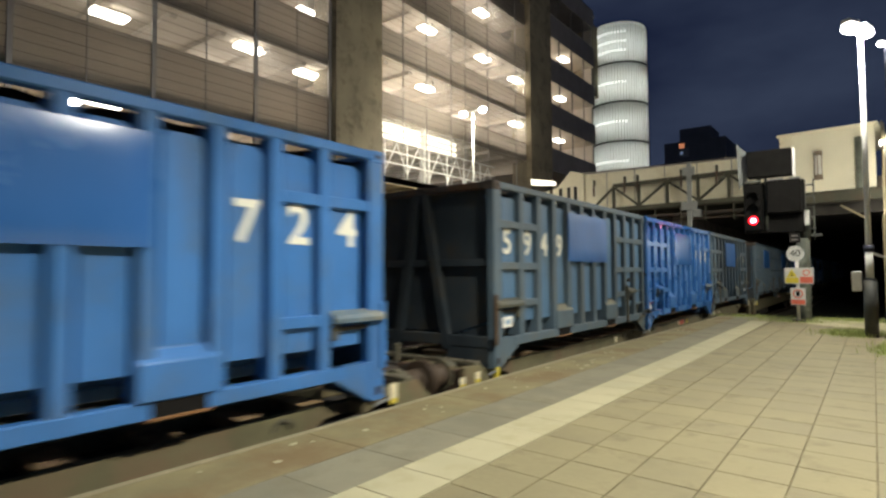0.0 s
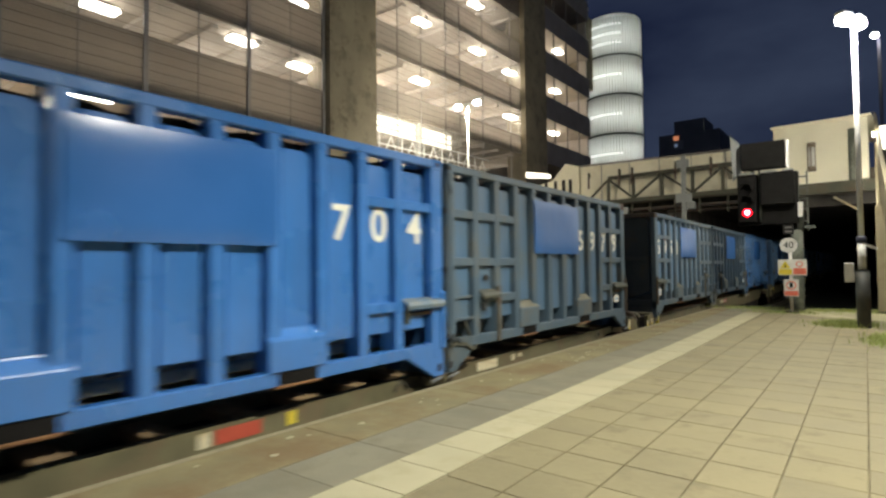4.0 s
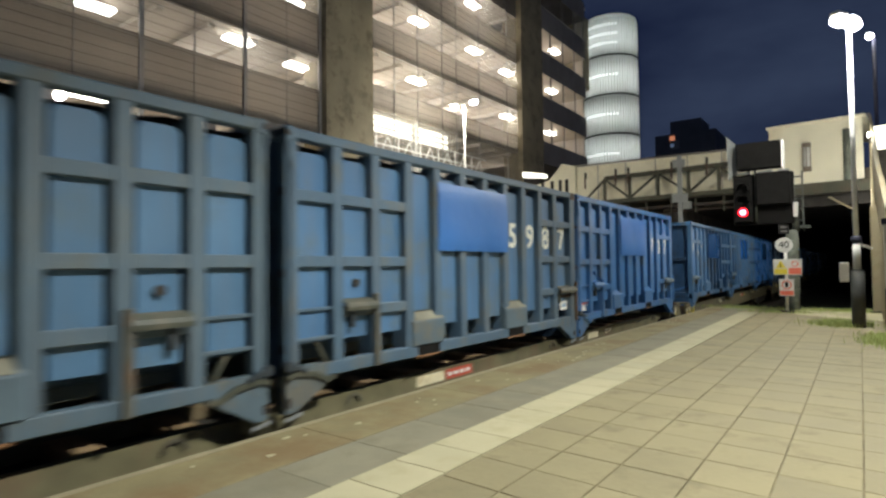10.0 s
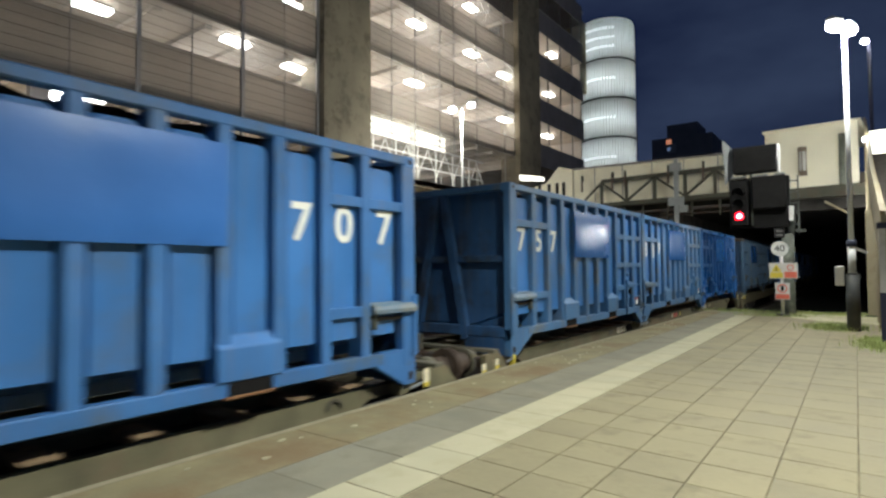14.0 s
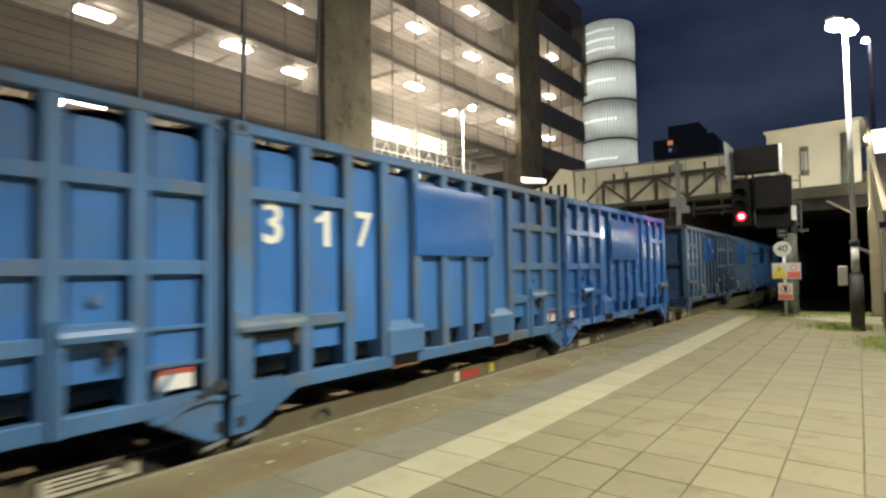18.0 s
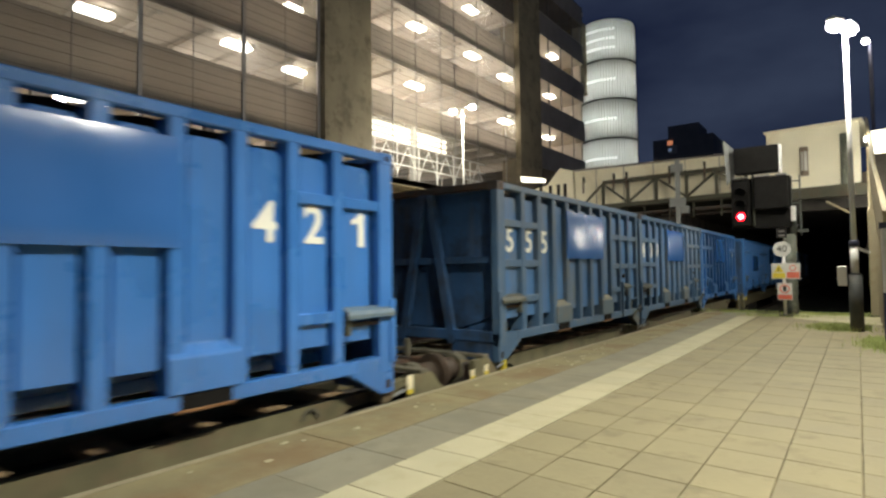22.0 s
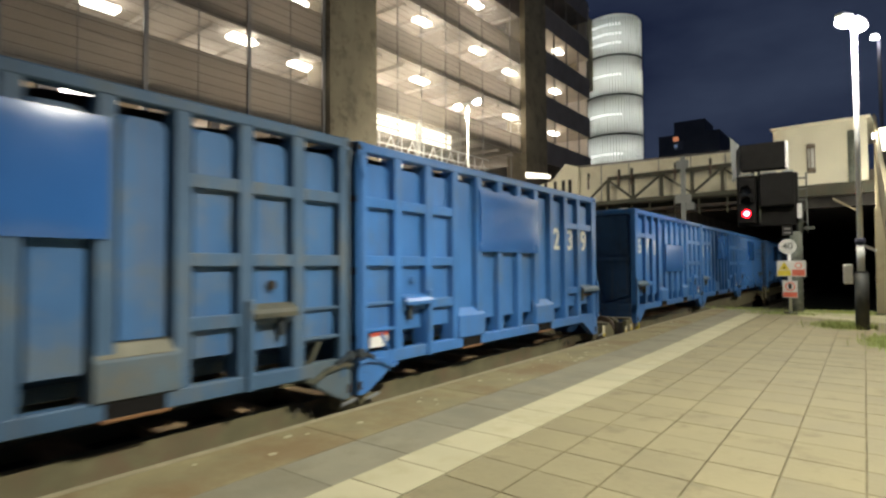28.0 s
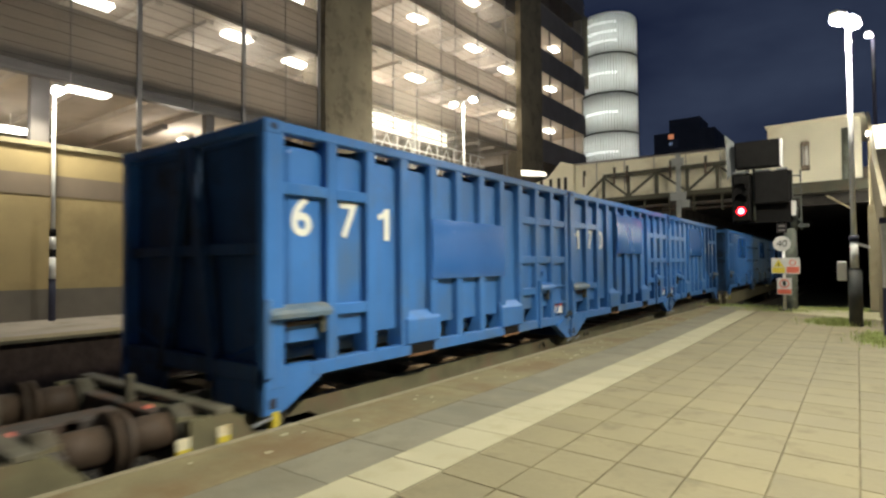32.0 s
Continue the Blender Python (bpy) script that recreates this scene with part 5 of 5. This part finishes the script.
        add("label_mark", 2, lambda: prism(bmesh.new(), [(yy(L - 0.4) + 0.075 * math.cos(k * math.pi / 10), 0.57 + 0.035 * math.sin(k * math.pi / 10)) for k in range(20)], "x", HALF - R + 0.02, HALF - R + 0.023), M_OVAL, "plain blue oval")
    add("hinge_arm", 0, lambda: beam(bmesh.new(), (HALF + 0.02, yy(0.06), 0.42), (HALF + 0.02, yy(0.26), 0.34), 0.035), M_END, "dark hinge arm")
    add("hinge_knuckle", 0, lambda: tube(bmesh.new(), (HALF - 0.03, yy(0.085), 0.4), (HALF + 0.04, yy(0.085), 0.4), 0.045, n=12), M_END, "dark hinge knuckle")
    add("eyelet", 0, lambda: tube(bmesh.new(), (HALF - R, yy((RIBS[0] + RIBS[1]) / 2), 1.08), (HALF - R + 0.035, yy((RIBS[0] + RIBS[1]) / 2), 1.08), 0.04, n=10), M_DARK if old else mat)
    # blue name panel, blank, bowed a little outwards
    def dished(g0, g1, za, zb):
        a, c = sorted((yy(g0), yy(g1)))
        nu, nv = 14, 14
        def skin(u, v):
            return HALF + 0.006 + 0.02 * (1 - (2 * u - 1) ** 4) * (1 - 0.6 * (2 * v - 1) ** 4) + 0.004 * math.sin(7 * v + 3 * u)
        bm = bmesh.new()
        grid = [[bm.verts.new((skin(i / nu, k / nv), a + (c - a) * k / nv, za + (zb - za) * i / nu)) for k in range(nv + 1)] for i in range(nu + 1)]
        for i in range(nu):
            for k in range(nv):
                bm.faces.new((grid[i][k], grid[i][k + 1], grid[i + 1][k + 1], grid[i + 1][k])).smooth = True
        rim = [grid[0][k] for k in range(nv + 1)] + [grid[i][nv] for i in range(1, nu + 1)] + [grid[nu][k] for k in range(nv - 1, -1, -1)] + [grid[i][0] for i in range(nu - 1, 0, -1)]
        rim = [bm.verts.new((v.co.x - 0.001, v.co.y, v.co.z)) for v in rim]
        rear = [bm.verts.new((HALF - 0.004, v.co.y, v.co.z)) for v in rim]
        for k in range(len(rim)):
            n = (k + 1) % len(rim)
            bm.faces.new((rim[n], rim[k], rear[k], rear[n]))
        bm.faces.new(rear[::-1])
        return bm
    if panel:
        z0, z1 = (1.06, 1.74) if low_panel else (1.41, 2.2)
        add("name_panel", low_panel, lambda: dished(RIBS[3] - 0.01, RIBS[6] + (0.06 if d else 0.01), z0, z1), M_PANEL_DULL if paint in ("grey", "slate", "ash", "deep") else M_PANEL, "plain bright blue panel")
    # ends, in paints that carry the end walls' shade
    def end_sheet(g0, g1):
        return lambda: gbox(-HALF + 0.1, HALF - 0.1, g0, g1, 0.3, 2.36, 0)
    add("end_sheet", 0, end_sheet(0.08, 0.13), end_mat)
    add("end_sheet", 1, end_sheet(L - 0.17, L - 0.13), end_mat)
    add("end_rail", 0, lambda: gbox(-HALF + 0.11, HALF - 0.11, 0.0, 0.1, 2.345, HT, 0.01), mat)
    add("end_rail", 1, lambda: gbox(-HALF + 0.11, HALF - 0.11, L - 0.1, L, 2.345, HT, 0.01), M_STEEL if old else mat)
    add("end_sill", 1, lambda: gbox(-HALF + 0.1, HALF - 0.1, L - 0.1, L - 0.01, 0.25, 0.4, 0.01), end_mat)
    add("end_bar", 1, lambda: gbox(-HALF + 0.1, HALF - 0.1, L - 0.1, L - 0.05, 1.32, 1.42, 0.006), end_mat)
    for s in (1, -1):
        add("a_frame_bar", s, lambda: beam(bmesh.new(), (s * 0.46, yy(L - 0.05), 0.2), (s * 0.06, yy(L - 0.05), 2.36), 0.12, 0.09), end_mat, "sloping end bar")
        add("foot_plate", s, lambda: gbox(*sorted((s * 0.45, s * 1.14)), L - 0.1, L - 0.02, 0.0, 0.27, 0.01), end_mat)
        add("door_bar", s, lambda: gbox(s * 0.5 - 0.03, s * 0.5 + 0.03, -0.02, 0.08, 0.3, 2.3, 0.008), mat)
    # digits
    slots = [(RIBS[9] + 0.063 + L - 0.2) / 2, (RIBS[8] + RIBS[9]) / 2, (RIBS[7] + RIBS[8]) / 2, (RIBS[6] + RIBS[7]) / 2]
    use = slots[:len(text)]
    if not d:
        use = use[::-1]
    for ch, g in zip(text, use):
        key = ("digit", ch)
        if key not in MESHES:
            MESHES[key] = mesh_of(prism(bmesh.new(), [(-0.005, -0.165), (0.075, -0.165), (0.075, 0.165), (0.012, 0.165), (-0.03, 0.12), (-0.095, 0.095), (-0.095, 0.045), (-0.005, 0.07)], "z", 0, 0.004), "digit", M_DIGIT) if ch == "1" else letters(ch, 0.475, 0.009)
            MESHES[key].materials.clear()
            MESHES[key].materials.append(M_DIGIT)
        o = part("digit", MESHES[key], M_DIGIT, t, "cream painted digit")
        o.matrix_basis = pose(HALF - R + 0.004, yy(g) - (0.02 if d else 0.0), 1.635, 90, 0, 90)
    return t


MARKS = {
    1: ((9.28, 9.38, M_PLATE), (9.42, 9.84, M_LABEL_RED), (10.1, 10.2, M_YELLOW), (4.75, 4.88, M_PLATE), (13.12, 13.62, M_PLATE)),
    2: ((8.12, 8.65, M_PLATE), (8.68, 9.25, M_LABEL_RED), (13.12, 13.62, M_PLATE)),
    3: ((9.28, 9.38, M_PLATE), (9.42, 9.84, M_LABEL_RED), (10.1, 10.2, M_YELLOW), (4.4, 4.64, M_BAR), (4.87, 5.46, M_PLATE), (13.12, 13.62, M_PLATE)),
}


def wagon(marked):
    """Low skeletal container wagon; its own y = 0 lies under the first container's leading end."""
    t = empty("container_wagon", (0, 0, 0), "grimy low skeletal wagon with round buffers under the containers", "wagon", "wagons of the train")
    Y1 = 18.25
    for s in (1, -1):
        a, c = sorted((s * 0.92, s * 1.03))
        bm = bmesh.new()
        prism(bm, [(-0.65, -0.12), (0.6, -0.12), (1.2, -0.45), (17.0, -0.45), (17.7, -0.12), (Y1 + 0.65, -0.12), (Y1 + 0.65, 0.1), (Y1 + 0.1, -0.004), (-0.1, -0.004), (-0.65, 0.1)], "x", a, c)
        part("side_sill", bm, M_FRAME, t, "dark fishbelly side sill")
        for y in (-0.42, Y1 + 0.42):
            part("end_bracket", prism(bmesh.new(), [(y - 0.24, -0.45), (y + 0.24, -0.45), (y + 0.3, -0.1), (y + 0.1, 0.1), (y - 0.24, 0.1)], "x", s * 1.2 - 0.04, s * 1.2 + 0.04), M_FRAME, t)
        for y in (-0.95, Y1 + 0.95):
            w = 1 if y > 0 else -1
            bf = part("buffer", tube(bmesh.new(), (s * 0.87, y - w * 0.35, -0.02), (s * 0.87, y + w * 0.02, -0.02), 0.14, n=18), M_BUFFER, t, "rusty round buffer")
            part("buffer_head", tube(bmesh.new(), (s * 0.87, y + w * 0.02, -0.02), (s * 0.87, y + w * 0.06, -0.02), 0.23, 0.22, 20), M_BUFFER, bf)
            part("buffer_sleeve", tube(bmesh.new(), (s * 0.87, y - w * 0.45, -0.02), (s * 0.87, y - w * 0.3, -0.02), 0.18, n=18), M_BAR, bf)
    for y in (-0.55, Y1 + 0.55):
        part("headstock", soften(box(bmesh.new(), -1.2, 1.2, y - 0.07, y + 0.07, -0.3, 0.06), 0.01), M_STEEL, t, "dirty headstock")
        part("tie_bar", soften(box(bmesh.new(), -1.24, 1.24, y + (0.16 if y < 0 else -0.16) - 0.07, y + (0.16 if y < 0 else -0.16) + 0.07, 0.10, 0.145), 0.006), M_BAR, t, "flat walkway bar across the end")
        part("coupling", soften(box(bmesh.new(), -0.16, 0.16, *sorted((y, y + (0.55 if y > 0 else -0.55))), -0.2, 0.02), 0.02), M_STEEL, t, "greasy coupling hook")
        part("brake_hose", tube(bmesh.new(), (0.35, y, -0.05), (0.35, y + (0.4 if y > 0 else -0.4), -0.3), 0.03, n=8), M_DARK, t)
        part("upright", soften(box(bmesh.new(), 0.02, 0.1, y - 0.03, y + 0.03, 0.06, 0.3), 0.01), M_BAR, t, "pale worn upright bracket")
        part("hose_pipe", tube(bmesh.new(), (0.62, y, 0.0), (0.55, y + (0.32 if y > 0 else -0.32), -0.22), 0.035, n=10), M_STEEL, t, "dirty hose")
        part("air_cylinder", tube(bmesh.new(), (-0.55, y, -0.12), (-0.15, y, -0.12), 0.09, n=14), M_BUFFER, t, "rusty air cylinder")
        part("draw_bar", tube(bmesh.new(), (0.0, y, -0.08), (0.0, y + (0.42 if y > 0 else -0.42), -0.08), 0.1, n=14), M_BUFFER, t, "rusty draw bar")
        part("valve_handle", tube(bmesh.new(), (0.3, y, 0.02), (0.42, y, 0.06), 0.035, n=8), M_RED_SIGN, t, "red valve handle")
    y = 0.5
    while y < Y1:
        part("cross_member", soften(box(bmesh.new(), -0.91, 0.91, y - 0.12, y + 0.12, -0.12, -0.035), 0.005), M_DUST, t)
        y += 0.72
    # Dark sheet added for the shade in the frame; hides the sleepers.
    part("under_plate", box(bmesh.new(), -0.92, 0.92, -0.4, Y1 + 0.4, -0.2, -0.15), M_DARK, t, "dark plate standing in for the shade inside the frame")
    part("centre_sill", soften(box(bmesh.new(), -0.25, 0.25, -0.5, Y1 + 0.5, -0.15, -0.02), 0.01), M_FRAME, t)
    # plates
    for y, z0, z1, mat in ((-0.72, -0.13, 0.0, M_PLATE), (-0.4, -0.11, 0.02, M_PLATE), (Y1 + 0.13, -0.08, 0.12, M_PLATE)):
        p = part("reflector_plate", box(bmesh.new(), 1.245, 1.253, y - 0.05, y + 0.05, z0, z1), mat, t, "cream reflective plate")
        part("yellow_foot", box(bmesh.new(), 1.2535, 1.256, y - 0.048, y + 0.048, z0 + 0.004, z0 + 0.05), M_YELLOW, p)
    for y0, y1, m in MARKS.get(marked, ()):
        part("data_panel", box(bmesh.new(), 1.03, 1.036, y0, y1, -0.15, -0.035), m, t, "small painted data panel")
    if marked == 3:
        part("panel_frame", box(bmesh.new(), 1.03, 1.033, 4.84, 5.9, -0.165, -0.02), M_DARK, t, "black frame of the data panel")
        for k in range(3):
            part("data_line", box(bmesh.new(), 1.0361, 1.038, 4.92, 5.2 + 0.06 * k, -0.062 - 0.03 * k, -0.05 - 0.03 * k), M_DARK, t)
    if marked == 2:
        for k in range(4):
            part("data_line", box(bmesh.new(), 1.0361, 1.038, 8.72 + 0.13 * k, 8.8 + 0.13 * k, -0.115, -0.07), M_LABEL, t, "pale mark on the red panel")
    for y0, z0, w in () if not marked else ((14.0, -0.045, 0.12), (14.0, -0.075, 0.12), (14.0, -0.105, 0.1), (14.2, -0.05, 0.1), (14.2, -0.08, 0.1)):
        part("data_line", box(bmesh.new(), 1.03, 1.036, y0, y0 + w, z0 - 0.018, z0), M_PLATE, t, "line of small pale lettering")
    for y in (5.3, 7.12, 11.6, 17.2):
        lp_ = bmesh.new()
        for k in range(7):
            a, c = math.pi * k / 7, math.pi * (k + 1) / 7
            beam(lp_, (1.045, y + 0.09 * math.cos(a), -0.12 + 0.09 * math.sin(a)), (1.045, y + 0.09 * math.cos(c), -0.12 + 0.09 * math.sin(c)), 0.025)
        part("rope_ring", lp_, M_BAR, t, "worn steel lashing ring")
    for y in (0.1, 5.93, 6.18, 12.01, 12.26, 18.09):
        for s in (1, -1):
            part("outrigger", soften(box(bmesh.new(), *sorted((s * 1.03, s * 1.2)), y - 0.08, y + 0.08, -0.12, -0.006), 0.008), M_FRAME, t, "container support bracket")
    for y in (-0.06, 5.9, 6.22, 11.98, 12.3, 18.2):
        part("lock_handle", beam(bmesh.new(), (1.25, y - 0.09, -0.05), (1.25, y + 0.09, -0.02), 0.02, 0.025), M_GREY_SIGN, t, "bright worn locking handle")
    part("spigot", box(bmesh.new(), 1.2, 1.262, 0.03, 0.09, -0.15, 0.02), M_YELLOW, t, "yellow container spigot")
    for y in (2.2, 4.0, 14.25, 16.05):
        for s in (1, -1):
            part("wheel", tube(bmesh.new(), (s * 0.68, y, -0.565), (s * 0.82, y, -0.565), 0.42, n=28), M_STEEL, t, "steel wheel")
        part("axle", tube(bmesh.new(), (-0.7, y, -0.565), (0.7, y, -0.565), 0.08, n=12), M_STEEL, t)
    for y in (3.1, 15.15):
        for s in (1, -1):
            part("bogie_frame", soften(box(bmesh.new(), s * 1.0 - 0.06, s * 1.0 + 0.06, y - 1.3, y + 1.3, -0.7, -0.45), 0.02), M_DARK, t)
    return t


# first container fronts along the track at the start, by wagon
FIRST, PITCH, STEP = 6.145, 20.30, 6.08
NEWB, OLDB, FADED = "blue ribbed steel waste container with white numbers", "dull blue ribbed waste container with cream numbers", "weathered grey-blue ribbed waste container with cream numbers"
DUSTY = "blue ribbed waste container with dusty ribs and white numbers"
VIVID = "fresh glossy bright blue ribbed waste container"
LOADS = [
    [("318", 0, "blue"), ("562", 1, "blue"), ("724", 0, "blue")],
    [("5949", 1, "grey"), ("704", 0, "vivid"), ("5979", 0, "ash")],
    [("5950", 1, "grey"), ("5987", 0, "slate"), ("707", 0, "deep")],
    [("757", 1, "dusty"), ("317", 1, "dusty"), ("421", 0, "vivid")],
    [("555", 1, "mid"), ("409", 1, "mid"), ("239", 0, "blue")],
    [("671", 1, "blue"), ("170", 1, "blue"), ("622", 0, "blue")],
    [("", 1, "blue"), ("", 0, "mid"), ("", 0, "blue")],
]
TRAIN = []
MODELS = {}
for n, load in enumerate(LOADS):
    y = FIRST + PITCH * (n - 1)
    marked = n if n in MARKS else 0
    if marked not in MODELS:
        MODELS[marked] = wagon(marked)
        w = MODELS[marked]
    else:
        w = copy_thing(MODELS[marked], Matrix.Identity(4))
    TRAIN.append((w, y))
    for i, (text, front, paint) in enumerate(load):
        old = len(text) == 4 or paint in ("grey", "mid", "slate", "ash")
        tag = {"grey": FADED, "mid": OLDB, "slate": FADED, "ash": FADED, "vivid": VIVID, "blue": NEWB, "deep": NEWB, "dusty": DUSTY}[paint]
        c = container(bool(front), text, paint, True, old, tag, low_panel=text == "671")
        TRAIN.append((c, y + i * STEP - (0.035 * i if n > 2 else 0.0) - {"239": 0.05, "555": 0.06}.get(text, 0.0) - (0.04 if n > 4 else 0.0) + (0.05 if n == 0 else 0.0)))

# metres that the train has come towards the camera, at each half second
TRAVEL = [0.00, 1.79, 3.53, 5.22, 6.87, 8.48, 10.06, 11.60, 13.11, 14.58, 16.03, 17.45, 18.85, 20.22, 21.58, 22.93, 24.27, 25.61, 26.95, 28.28, 29.59, 30.89,
          32.18, 33.45, 34.73, 36.02, 37.30, 38.59, 39.88, 41.17, 42.47, 43.77, 45.08, 46.39, 47.69, 48.99, 50.29, 51.58, 52.87, 54.16, 55.44, 56.72, 57.99, 59.25,
          60.50, 61.75, 63.00, 64.24, 65.49, 66.73, 67.98, 69.24, 70.48, 71.72, 72.94, 74.15, 75.34, 76.52, 77.69, 78.84, 79.99, 81.13, 82.27, 83.39, 84.50]


def motions():
    for thing, start in TRAIN:
        walk(thing, [(n / 2, pose(TRACK, start - gone, BASE)) for n, gone in enumerate(TRAVEL)])


motions()
